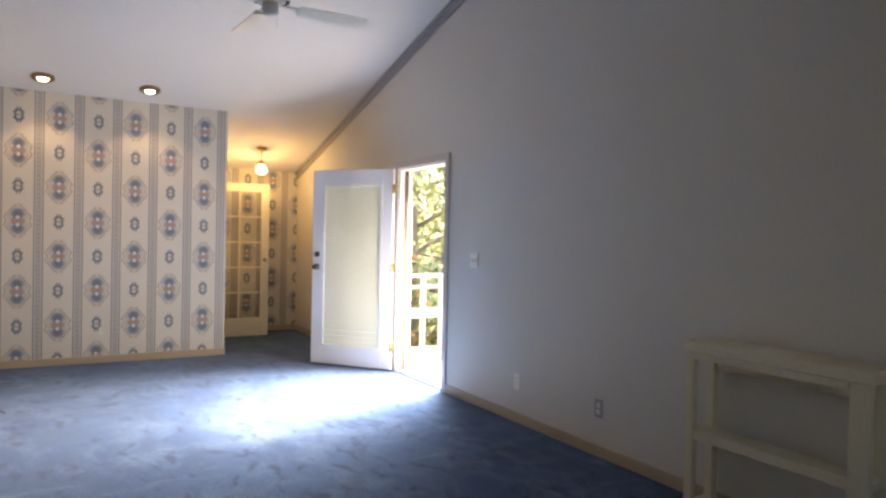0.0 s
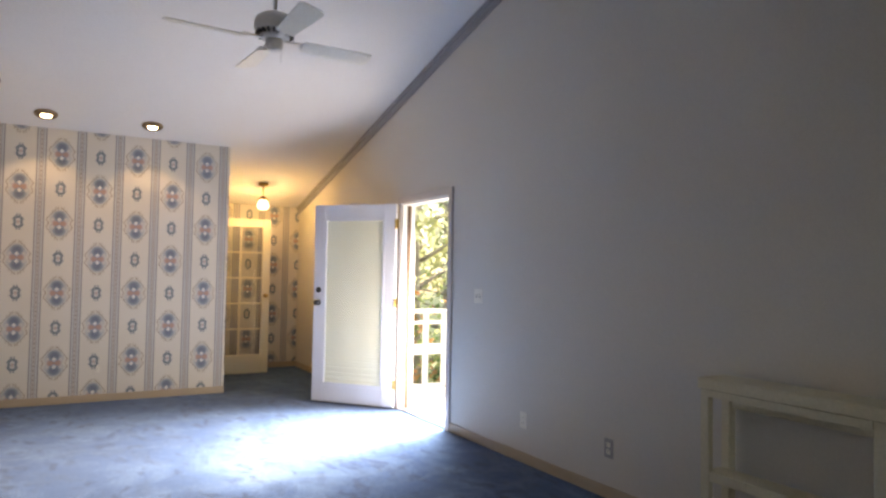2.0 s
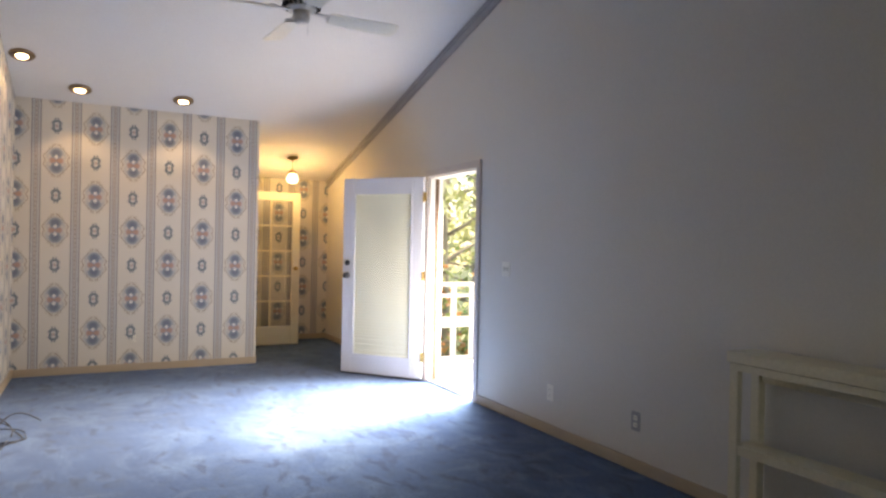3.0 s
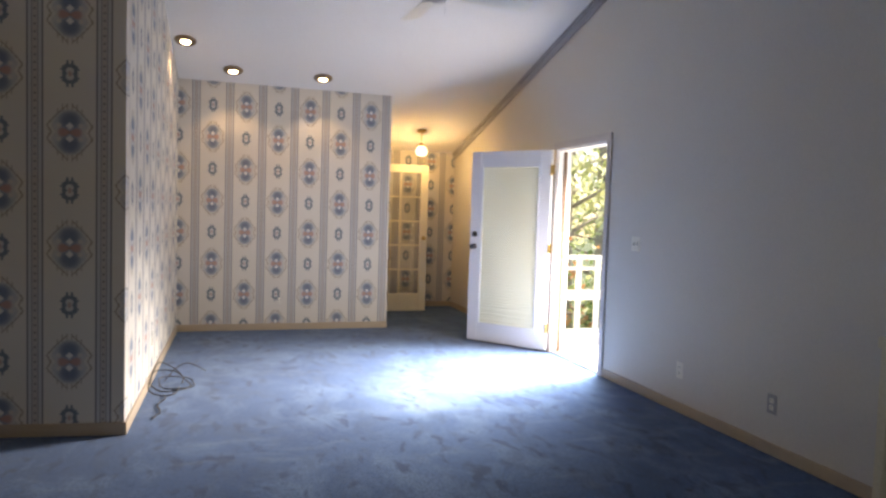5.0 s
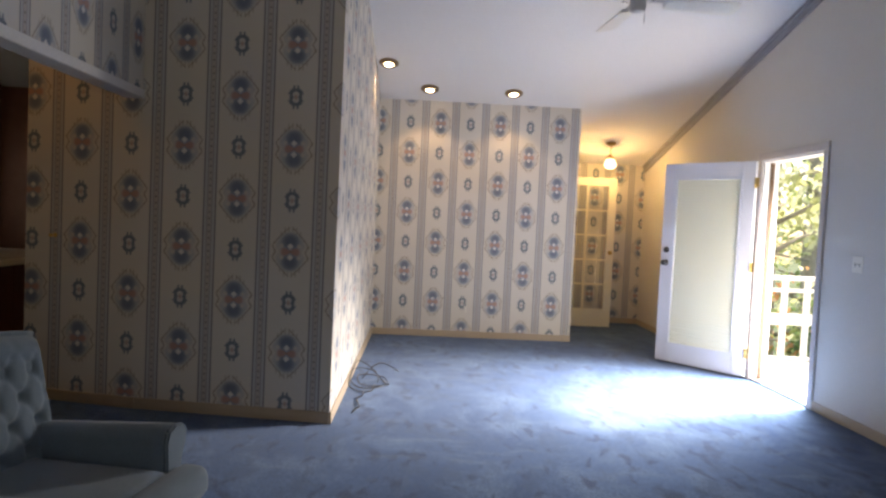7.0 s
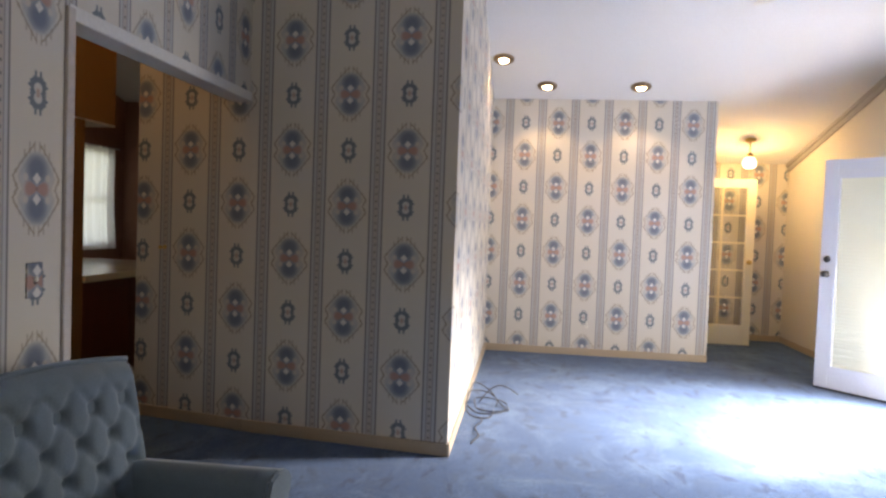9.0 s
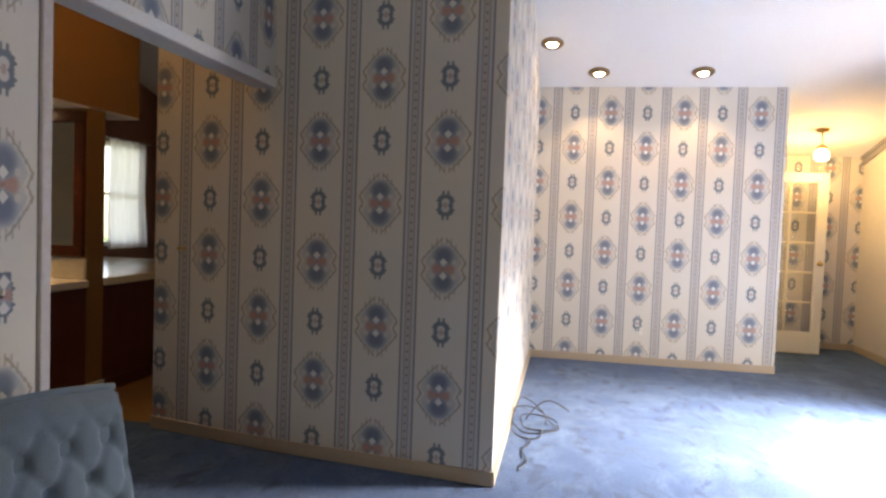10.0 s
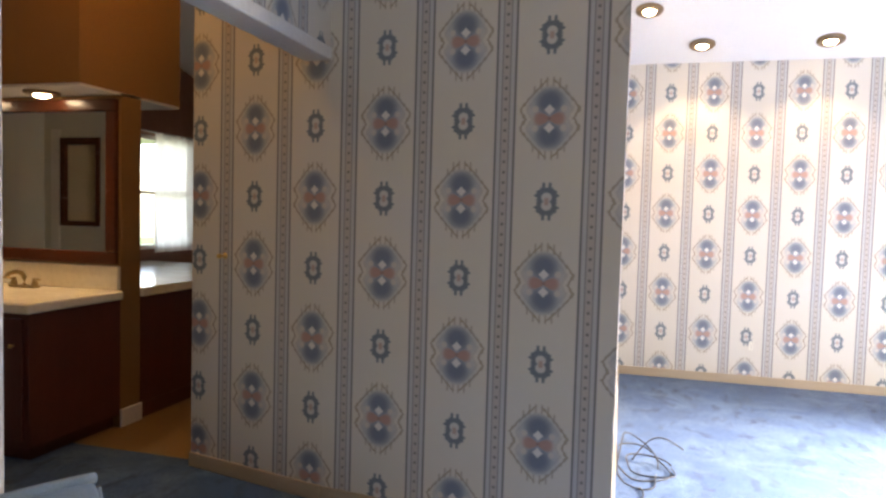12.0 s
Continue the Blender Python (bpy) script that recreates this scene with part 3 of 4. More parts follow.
def deck_door():
    """Leaf along -x from its hinge edge, its outer face towards -y."""
    w, h, th = 0.92, 2.0, 0.045
    way = Vector((2.985 - 3.575, 7.70 - 6.975))
    place = pose(3.575, 6.975, 0.022, 0, 0, math.degrees(math.atan2(way.y, way.x)) - 180)
    d = thing("deck_door", "white half-open glazed door with a cream pleated shade", "door", place)
    st, tr, br = 0.115, 0.14, 0.17
    part("stile", box(-st, 0, 0, th, 0, h, 0.004), DOOR_WHITE, d)
    part("stile", box(-w, -w + st, 0, th, 0, h, 0.004), DOOR_WHITE, d)
    part("rail", box(-w + st, -st, 0.001, th - 0.001, 0, br, 0.003), DOOR_WHITE, d)
    part("rail", box(-w + st, -st, 0.001, th - 0.001, h - tr, h, 0.003), DOOR_WHITE, d)
    bm = bmesh.new()
    for x0, x1, z0, z1 in ((-w + st, -w + st + 0.025, br, h - tr), (-st - 0.025, -st, br, h - tr), (-w + st + 0.025, -st - 0.025, br, br + 0.025), (-w + st + 0.025, -st - 0.025, h - tr - 0.025, h - tr)):
        add_box(bm, x0, x1, -0.002, th + 0.008, z0, z1, 0.002)
    part("glazing_bead", bm, DOOR_WHITE, d)
    g = part("pane", box(-w + st + 0.02, -st - 0.02, 0.001, 0.004, br + 0.02, h - tr - 0.02), THIN_GLASS, d)
    g.visible_shadow = False
    # the shade, pleated, close behind the pane
    bm = bmesh.new()
    x0, x1, z0, z1, n = -w + st + 0.03, -st - 0.03, br + 0.03, h - tr - 0.025, 110
    rows = []
    for k in range(n + 1):
        z = z0 + (z1 - z0) * k / n
        y = 0.010 + (0.0018 if k % 2 else 0.0) + (0.0015 * math.sin(k * 1.9) if k < 12 else 0)
        rows.append([bm.verts.new((x0 + (x1 - x0) * q / 8, y + 0.002 * math.sin(q * 1.3 + k * 0.05), z + (0.006 * math.sin(q * 0.8 + k) if k < 10 else 0))) for q in range(9)])
    for a, b in zip(rows, rows[1:]):
        for q in range(8):
            bm.faces.new((a[q], a[q + 1], b[q + 1], b[q]))
    part("pleated_shade", bm, SHADE, d, "cream pleated shade")
    part("shade_bottom_rail", box(x0, x1, 0.0065, 0.020, z0 - 0.014, z0 + 0.002, 0.003), SHADE, d)
    turn = Matrix.Rotation(radians(90), 4, "X")
    for z, big in ((1.0, True), (1.13, False)):
        prof = [(0.030, 0), (0.030, 0.006), (0.012, 0.010), (0.012, 0.03), (0.027, 0.04), (0.029, 0.055), (0.020, 0.066), (0.004, 0.069)] if big else [(0.030, 0), (0.030, 0.012), (0.022, 0.018), (0.008, 0.019)]
        part("door_knob" if big else "deadbolt", lathe(prof, 20, (-w + 0.062, 0, z), turn), DARK_METAL, d, "dark metal")
    for z in (0.22, 1.02, 1.80):
        bm = bmesh.new()
        hinge(bm, 0.004, -0.004, z)
        part("hinge", bm, BRASS, d, "brass hinge")
    part("sweep", box(-w, 0, 0.005, th - 0.005, -0.012, -0.001), DARK_METAL, d)
    return d


deck_door()


def french_door():
    w, h, th = 0.76, 1.99, 0.036
    d = thing("french_door", "cream french door with ten panes standing open", "door", pose(2.345, 9.775, 0.014))
    st, tr, br = 0.105, 0.105, 0.24
    part("stile", box(0, st, 0, th, 0, h, 0.004), FRENCH_CREAM, d)
    part("stile", box(w - st, w, 0, th, 0, h, 0.004), FRENCH_CREAM, d)
    part("rail", box(st, w - st, 0.001, th - 0.001, 0, br, 0.003), FRENCH_CREAM, d)
    part("rail", box(st, w - st, 0.001, th - 0.001, h - tr, h, 0.003), FRENCH_CREAM, d)
    x0, x1, z0, z1 = st, w - st, br, h - tr
    part("muntin", box((x0 + x1) / 2 - 0.011, (x0 + x1) / 2 + 0.011, 0.004, th - 0.004, z0, z1, 0.003), FRENCH_CREAM, d)
    for k in range(1, 5):
        z = z0 + (z1 - z0) * k / 5
        part("muntin", box(x0, x1, 0.006, th - 0.006, z - 0.011, z + 0.011, 0.003), FRENCH_CREAM, d)
    for k in range(5):
        for q in range(2):
            xa, za = x0 + (x1 - x0) * q / 2, z0 + (z1 - z0) * k / 5
            g = part("pane", box(xa + 0.008, xa + (x1 - x0) / 2 - 0.008, 0.016, 0.020, za + 0.008, za + (z1 - z0) / 5 - 0.008), GLASS, d)
            g.visible_shadow = False
    for s in (-1, 1):
        turn = Matrix.Rotation(radians(90 * -s), 4, "X")
        part("door_knob", lathe([(0.027, 0), (0.027, 0.006), (0.010, 0.010), (0.010, 0.03), (0.024, 0.04), (0.026, 0.054), (0.016, 0.064), (0.004, 0.066)], 20, (w - 0.055, th if s > 0 else 0, 1.0), turn), BRASS, d, "brass knob")
    return d


french_door()


def ceiling_fan():
    f = thing("ceiling_fan", "white four-bladed ceiling fan on a downrod", "ceiling fan", pose(1.83, 5.13, 2.76))
    top = ceil_z(5.13) - 2.76
    part("canopy", lathe([(0.066, top + 0.02), (0.066, top - 0.03), (0.05, top - 0.06), (0.02, top - 0.075)], 24), FAN_WHITE, f)
    part("downrod", lathe([(0.013, 0.16), (0.013, top - 0.06)], 12), FAN_WHITE, f)
    part("motor_housing", lathe([(0.02, 0.19), (0.075, 0.175), (0.115, 0.15), (0.125, 0.12), (0.125, 0.075), (0.112, 0.06), (0.10, 0.055)], 32), FAN_WHITE, f)
    bm = bmesh.new()
    for k in range(20):
        a = 2 * math.pi * k / 20
        s = bmesh.ops.create_cube(bm, size=1.0)["verts"]
        bmesh.ops.transform(bm, verts=s, matrix=Matrix.Rotation(a, 4, "Z") @ Matrix.Translation((0.103, 0, 0.045)) @ Matrix.Diagonal((0.03, 0.012, 0.024, 1)))
    part("vent_fins", bm, DARK_METAL, f, "dark vent slots")
    part("flywheel", lathe([(0.09, 0.055), (0.095, 0.03), (0.08, 0.02), (0.05, 0.015)], 28), FAN_WHITE, f)
    part("switch_housing", lathe([(0.05, 0.02), (0.052, -0.03), (0.045, -0.05), (0.02, -0.06), (0.004, -0.062)], 24), FAN_WHITE, f)
    bm = bmesh.new()
    add_tube(bm, [(0.03, -0.045, -0.05), (0.03, -0.046, -0.10), (0.03, -0.045, -0.14)], 0.0018, 6)
    part("pull_chain", bm, STEEL, f)
    for k in range(4):
        turn = Matrix.Rotation(radians(90 * k + 3), 4, "Z")
        bm = bmesh.new()
        add_box(bm, 0.075, 0.20, -0.018, 0.018, 0.012, 0.020, 0.003)
        add_box(bm, 0.17, 0.21, -0.045, 0.045, 0.010, 0.016, 0.003)
        bm.transform(turn)
        part("blade_iron", bm, FAN_WHITE, f)
        outline = [(0.18, -0.055), (0.605, -0.076), (0.637, -0.068), (0.652, -0.035), (0.652, 0.035), (0.637, 0.068), (0.605, 0.076), (0.18, 0.055)]
        bm = bmesh.new()
        add_prism(bm, outline, "z", -0.003, 0.003)
        bm.transform(turn @ Matrix.Translation((0, 0, 0.006)) @ Matrix.Rotation(radians(-13), 4, "X"))
        part("blade", bm, FAN_BLADE, f, "cream-white fan blade")
    return f


ceiling_fan()


SLOPE = Matrix.Rotation(math.atan(-PITCH), 4, "X")


def can_light(x, y, tilt, power, bath=False):
    z = 2.018 if bath else ceil_z(y)
    place = Matrix.Translation((x, y, z)) @ (Matrix.Identity(4) if bath else SLOPE)
    c = thing("recessed_light", "lit recessed eyeball ceiling light with bronze trim", "ceiling light", place, "recessed ceiling lights")
    part("trim_ring", lathe([(0.062, -0.001), (0.099, -0.001), (0.100, -0.009), (0.090, -0.019), (0.068, -0.021), (0.062, -0.01)], 32), EYEBALL, c, "bronze trim ring")
    ball = Matrix.Translation((0, 0, -0.006)) @ Matrix.Rotation(tilt, 4, "X")
    part("eyeball", lathe([(0.064, 0.004), (0.065, -0.008), (0.058, -0.016), (0.049, -0.013)], 28, turn=ball), EYEBALL, c)
    part("bulb", lathe([(0.049, -0.002), (0.048, -0.014), (0.040, -0.024), (0.024, -0.030), (0.006, -0.032)], 20, turn=ball), BULB, c, "glowing warm bulb")
    down = place @ ball @ Vector((0, 0, -0.075))
    aim = place @ ball @ Vector((0, 0, -1.0))
    lamp("recessed_lamp", "SPOT", down, power, (1.0, 0.70, 0.38), 0.035, aim, 112, 0.45)


can_light(0.125, 7.77, radians(4), 3.4)
can_light(0.552, 8.29, radians(8), 5.4)
can_light(1.475, 8.29, radians(8), 5.4)


def pendant():
    x, y = 2.93, 9.55
    z = ceil_z(y)
    p = thing("pendant_light", "small lit pendant with a white glass globe", "pendant light", pose(x, y, z))
    part("canopy", lathe([(0.062, 0.012), (0.062, -0.012), (0.045, -0.024), (0.012, -0.03)], 24), BRASS, p, "brass canopy")
    part("stem", lathe([(0.006, -0.02), (0.006, -0.17)], 10), BRASS, p)
    part("socket", lathe([(0.018, -0.155), (0.028, -0.165), (0.060, -0.192), (0.060, -0.200), (0.030, -0.204)], 24), BRASS, p)
    prof = [(0.034, -0.20), (0.052, -0.215), (0.070, -0.245), (0.076, -0.275), (0.070, -0.305), (0.05, -0.325), (0.02, -0.334)]
    globe = part("globe", lathe(prof, 28), GLOBE, p, "glowing white glass globe")
    globe.visible_shadow = False
    lamp("pendant_lamp", "POINT", (x, y, z - 0.285), 8.0, (1.0, 0.66, 0.26), 0.06)


pendant()


def outlet(place, label, switches=0, name="wall_outlet", paper=None):
    """A plate on a wall that faces -y in its own axes."""
    o = thing(name, label, "light switch" if switches else "outlet", place)
    w = 0.058 if switches == 2 else 0.036
    plate = part("plate", box(-w, w, -0.006, 0, -0.058, 0.058, 0.003), WALLPAPER if paper else PLASTIC, o)
    if paper:
        paper_uv(plate, *paper)
    if switches:
        for k in range(switches):
            x = (k - (switches - 1) / 2) * 0.046
            bm = bmesh.new()
            add_box(bm, x - 0.005, x + 0.005, -0.016, -0.006, -0.004, 0.012, 0.002)
            part("toggle", bm, PLASTIC, o)
            part("slot", box(x - 0.006, x + 0.006, -0.0068, -0.0061, -0.013, 0.013), SLOT, o)
    else:
        for z in (-0.021, 0.021):
            part("socket", box(-0.016, 0.016, -0.0085, -0.006, z - 0.014, z + 0.014, 0.002), PLASTIC, o)
            for x in (-0.007, 0.007):
                part("slot", box(x - 0.0012, x + 0.0012, -0.0092, -0.0086, z - 0.003, z + 0.007), SLOT, o)
    part("screw", lathe([(0.003, 0), (0.003, 0.001)], 8, (0, -0.0062, 0), Matrix.Rotation(radians(90), 4, "X")), STEEL, o)
    return o


outlet(pose(XW, 4.93, 0.30, 0, 0, -90), "ivory duplex outlet on the plain wall")
grey_outlet = outlet(pose(XW, 4.07, 0.30, 0, 0, -90), "dull grey duplex outlet on the plain wall")
for piece in grey_outlet.children:
    if piece.name.startswith("plate"):
        piece.data.materials[0] = GABLE_TRIM
outlet(pose(XW, 5.55, 1.165, 0, 0, -90), "ivory double light switch beside the deck door", 2, "light_switch")
outlet(pose(1.075, YF, 0.33), "papered-over outlet on the wallpapered wall", 0, "wall_outlet", (1.075 - 0.693, 0.33 - 1.765))
outlet(pose(0.0, 6.50, 0.33, 0, 0, 90), "ivory outlet low on the wallpapered side wall")
outlet(pose(XS, 3.41, 1.10, 0, 0, 90), "papered-over light switch beside the opening", 1, "light_switch", (3.41 - 3.42 + PU, 1.10 - 1.40 - 0.035))


def shelf_unit():
    """Its own axes: x to the wall, y along it from the far end."""
    dp, ln = 0.20, 0.865
    s = thing("shelf_unit", "cream painted open wooden shelf unit against the wall", "shelf", pose(3.40, 3.21, 0))
    part("top", box(-0.006, dp, -ln - 0.015, 0.015, 0.812, 0.865, 0.006), SHELF_PAINT, s)
    part("apron", box(-0.004, 0.028, -ln + 0.083, -0.046, 0.778, 0.811, 0.001), SHELF_PAINT, s)
    for z in (0.395, 0.045):
        sh = part("shelf", box(0.037, dp - 0.052, -ln + 0.003, -0.003, z, z + 0.03, 0.003), SHELF_PAINT, s)
        part("shelf_lip", box(0.004, 0.036, -ln + 0.083, -0.046, z - 0.012, z + 0.034, 0.003), SHELF_PAINT, sh)
    for ya, yb in ((-ln, -ln + 0.082), (-0.045, 0.0)):
        for xa, xb in ((0.0, 0.035), (dp - 0.05, dp - 0.002)):
            part("leg", box(xa, xb, ya, yb, 0, 0.811, 0.004), SHELF_PAINT, s)
    part("back_rail", box(dp - 0.03, dp - 0.012, -ln + 0.083, -0.046, 0.71, 0.811, 0.003), SHELF_PAINT, s)
    return s


shelf_unit()


def armchair():
    """Faces +x in its own axes."""
    c = thing("armchair", "blue-grey velvet armchair with a button-tufted back", "armchair", pose(-0.655, 3.14, 0, 0, 0, -10))
    # tufted back
    W, Z0, Z1, su, sv = 0.412, 0.30, 0.808, 0.13, 0.098
    nu, nv = 72, 54
    bm = bmesh.new()

    def dent(u, v):
        best = 9.0
        r = round(v / sv)
        for dr in (-1, 0, 1):
            k = r + dr
            off = su / 2 if k % 2 else 0.0
            cx = round((u - off) / su) * su + off
            best = min(best, math.hypot((u - cx) / su, (v - k * sv) / sv * 0.75))
        p, q = u / su + v / (2 * sv), u / su - v / (2 * sv)
        fold = min(abs(p - round(p)), abs(q - round(q)))
        return 0.036 * math.exp(-((best / 0.17) ** 2)) + 0.010 * math.exp(-((fold / 0.10) ** 2))
    grid = []
    for r in range(nv + 1):
        v = r / nv
        row = []
        for k in range(nu + 1):
            u = (k / nu * 2 - 1)
            y = u * W
            arch = 0.035 * (1 - u * u)
            z = Z0 + (Z1 + arch - Z0) * v
            edge = min(1.0, (1 - abs(u)) / 0.10, (1 - v) / 0.10)
            x = -0.30 - 0.10 * (v ** 1.2) - 0.055 * (1 - edge) ** 2
            inside = 1.0 if abs(u) < 0.93 and v < 0.86 else 0.12
            row.append(bm.verts.new((x + 0.03 - dent(y, z - 0.40) * inside, y, z)))
        grid.append(row)
    for a, b in zip(grid, grid[1:]):
        for k in range(nu):
            bm.faces.new((a[k], a[k + 1], b[k + 1], b[k])).smooth = True
    part("tufted_back", bm, VELVET, c)
    bm = bmesh.new()
    ring = [(-W, 0.30), (W, 0.30)] + [(W * (1 - k / 8), Z1 - 0.022 + 0.035 * (1 - (1 - k / 8) ** 2) - 0.012 * (k == 0)) for k in range(17)]
    add_prism(bm, [(y, z) for y, z in ring], "x", -0.47, -0.37)
    for v in bm.verts:
        v.co.x += (0.08 * (0.795 - v.co.z) if v.co.x > -0.45 else 0.03 * (0.795 - v.co.z))
    bmesh.ops.bevel(bm, geom=bm.edges[:], offset=0.022, segments=3, affect="EDGES", clamp_overlap=True)
    part("back_frame", bm, VELVET, c)
    bm = bmesh.new()
    for s in (-1, 1):
        add_tube(bm, [(-0.335 - 0.09 * ((z - 0.30) / 0.495) ** 1.2, s * (W + 0.002), z) for z in np.linspace(0.42, 0.79, 10)], 0.011, 8)
    add_tube(bm, [(-0.425, u * W, Z1 + 0.035 * (1 - u * u) + 0.002) for u in np.linspace(-1, 1, 19)], 0.011, 8)
    part("piping", bm, VELVET, c, "blue velvet welt")
    for r in range(1, 6):
        off = su / 2 if r % 2 else 0.0
        for q in range(-3, 4):
            y, z = q * su + off, 0.40 + r * sv
            if abs(y) < 0.33 and z < 0.74:
                v = (z - Z0) / (Z1 + 0.03 - Z0)
                part("button", lathe([(0.002, 0.004), (0.008, 0.003), (0.010, 0.0), (0.009, -0.004)], 10, (-0.312 - 0.10 * v ** 1.2, y, z), Matrix.Rotation(radians(80), 4, "Y")), VELVET_DARK, c)
    # arms: an upright panel with a rounded top that flares outward, and a padded front
    for s in (-1, 1):
        bm = bmesh.new()
        rows = []
        prof = [(-0.055, 0.10), (-0.055, 0.40), (-0.06, 0.50), (-0.045, 0.545), (-0.005, 0.562), (0.045, 0.552), (0.07, 0.52), (0.062, 0.47), (0.04, 0.40), (0.03, 0.10)]
        for k, x in enumerate(np.linspace(-0.38, 0.225, 12)):
            f = k / 11
            rows.append([bm.verts.new((x, s * (0.355 + o * (0.85 + 0.2 * f)), 0.10 + (z - 0.10) * 0.83 * (0.98 + 0.11 * f))) for o, z in prof])
        for a, b in zip(rows, rows[1:]):
            for q in range(len(prof)):
                bm.faces.new((a[q], a[(q + 1) % len(prof)], b[(q + 1) % len(prof)], b[q])).smooth = True
        bm.faces.new(rows[0]), bm.faces.new(rows[-1])
        part("arm", bm, VELVET, c)
        bm = bmesh.new()
        add_prism(bm, [(s * (0.355 + o * 1.12), 0.10 + (z - 0.10) * 0.91) for o, z in prof], "x", 0.221, 0.247)
        bmesh.ops.bevel(bm, geom=list(bm.edges), offset=0.008, segments=2, affect="EDGES")
        part("arm_front", bm, VELVET, c)
    bm = bmesh.new()
    add_box(bm, -0.36, 0.27, -0.30, 0.30, 0.24, 0.37, 0.045, 4)
    add_box(bm, 0.235, 0.375, -0.40, 0.40, 0.24, 0.368, 0.05, 4)
    for f in bm.faces:
        f.smooth = True
    part("seat_cushion", bm, VELVET, c)
    part("seat_base", box(-0.42, 0.34, -0.385, 0.385, 0.10, 0.25, 0.02, 3), VELVET, c)
    for x in (-0.38, 0.30):
        for y in (-0.33, 0.33):
            part("leg", lathe([(0.016, 0), (0.024, 0.06), (0.028, 0.105)], 12, (x, y, 0)), LEG_WOOD, c)
    return c


armchair()


def cable():
    cb = thing("cable", "tangle of thin black cable on the carpet by the wall", "cable", pose(0.06, 6.2, 0))
    loops = ((0.08, 0.02, 0.13, 0.30, 0.17, 0.2), (0.10, 0.08, 0.17, 0.22, 0.10, 1.1), (0.16, 0.10, 0.16, 0.14, 0.05, 0.6))
    paths = []
    for cx, cy, rx, ry, lift, ph in loops:
        paths.append([(cx + rx * math.cos(q * 0.24 + ph) + 0.02 * math.sin(q * 0.7), cy + ry * math.sin(q * 0.24 + ph), 0.006 + lift * (0.5 + 0.5 * math.cos(q * 0.24 - 2.2 + ph)) ** 2) for q in range(26)])
    paths.append([(0.09 + 0.02 * math.sin(q * 0.9), -0.25 - 0.06 * q, 0.006 + 0.006 * (q % 3 == 1)) for q in range(13)])
    paths.append([(0.05 + 0.028 * q, 0.20 + 0.02 * q + 0.05 * math.sin(q * 0.5), 0.02 + 0.13 * math.sin(q * 0.24)) for q in range(13)])
    for pts in paths:
        bm = bmesh.new()
        add_tube(bm, [(max(x * 0.85, -0.04), y * 0.8, max(z * 0.85, 0.005)) for x, y, z in pts], 0.0042, 6)
        part("strand", bm, CABLE, cb)


cable()

# ---- things: the bathroom ----
def vanity(name, label, x0, x1, y0, y1):
    v = thing(name, label, "cabinet", pose(0, 0, 0))
    part("body", box(x0, x1, y0, y1, 0.08, 0.785, 0.003), CABINET_RED, v)
    part("toe_kick", box(x0 + 0.02, x1 - 0.05, y0 + 0.05, y1, 0, 0.08), CABINET_RED, v)
    return v


van = vanity("vanity_cabinet", "dark cherry vanity cabinet under a marble top", -4.6, BX + 0.0, 5.27, 5.918)
for k in range(4):
    xa = -4.58 + k * 0.41
    dr = part("door", box(xa, xa + 0.39, 5.252, 5.269, 0.12, 0.76, 0.004), CABINET_RED, van)
    part("handle", lathe([(0.006, 0), (0.006, 0.012), (0.013, 0.02), (0.010, 0.026)], 12, (xa + 0.34, 5.252, 0.62), Matrix.Rotation(radians(90), 4, "X")), BRASS, dr, "brass knob")
top = thing("vanity_countertop", "cream cultured-marble vanity top with a backsplash", "countertop", pose(0, 0, 0))
part("slab", box(-4.62, BX + 0.025, 5.24, 5.919, 0.787, 0.842, 0.012, 3), COUNTER, top)
part("backsplash", box(-4.62, BX + 0.002, 5.895, 5.919, 0.843, 0.99, 0.006), COUNTER, top)
bm = bmesh.new()
add_lathe(bm, [(0.23, 0.0), (0.232, 0.008), (0.215, 0.011), (0.20, 0.002), (0.16, -0.0)], 36)
bm.transform(Matrix.Translation((-3.75, 5.56, 0.843)) @ Matrix.Diagonal((1.0, 0.8, 1, 1)))
thing("sink", "white oval drop-in sink", "sink", None, "", bm, COUNTER)


def faucet():
    f = thing("faucet", "bronze two-handle sink faucet", "faucet", pose(-3.52, 5.79, 0.843))
    part("base", box(-0.10, 0.10, -0.025, 0.025, 0, 0.014, 0.006), BRONZE, f)
    bm = bmesh.new()
    add_tube(bm, [(0, 0, 0.01), (0, 0, 0.06), (0, -0.02, 0.09), (0, -0.06, 0.10), (0, -0.11, 0.09), (0, -0.125, 0.07)], lambda s: 0.016 - 0.004 * s, 12)
    part("spout", bm, BRONZE, f)
    for x in (-0.08, 0.08):
        h = part("handle", lathe([(0.02, 0.012), (0.018, 0.035), (0.012, 0.045), (0.014, 0.055), (0.004, 0.06)], 14, (x, 0, 0)), BRONZE, f)
        bm = bmesh.new()
        add_tube(bm, [(x, 0, 0.05), (x * 1.5, -0.02, 0.056), (x * 1.9, -0.03, 0.054)], 0.006, 8)
        part("lever", bm, BRONZE, h)


faucet()


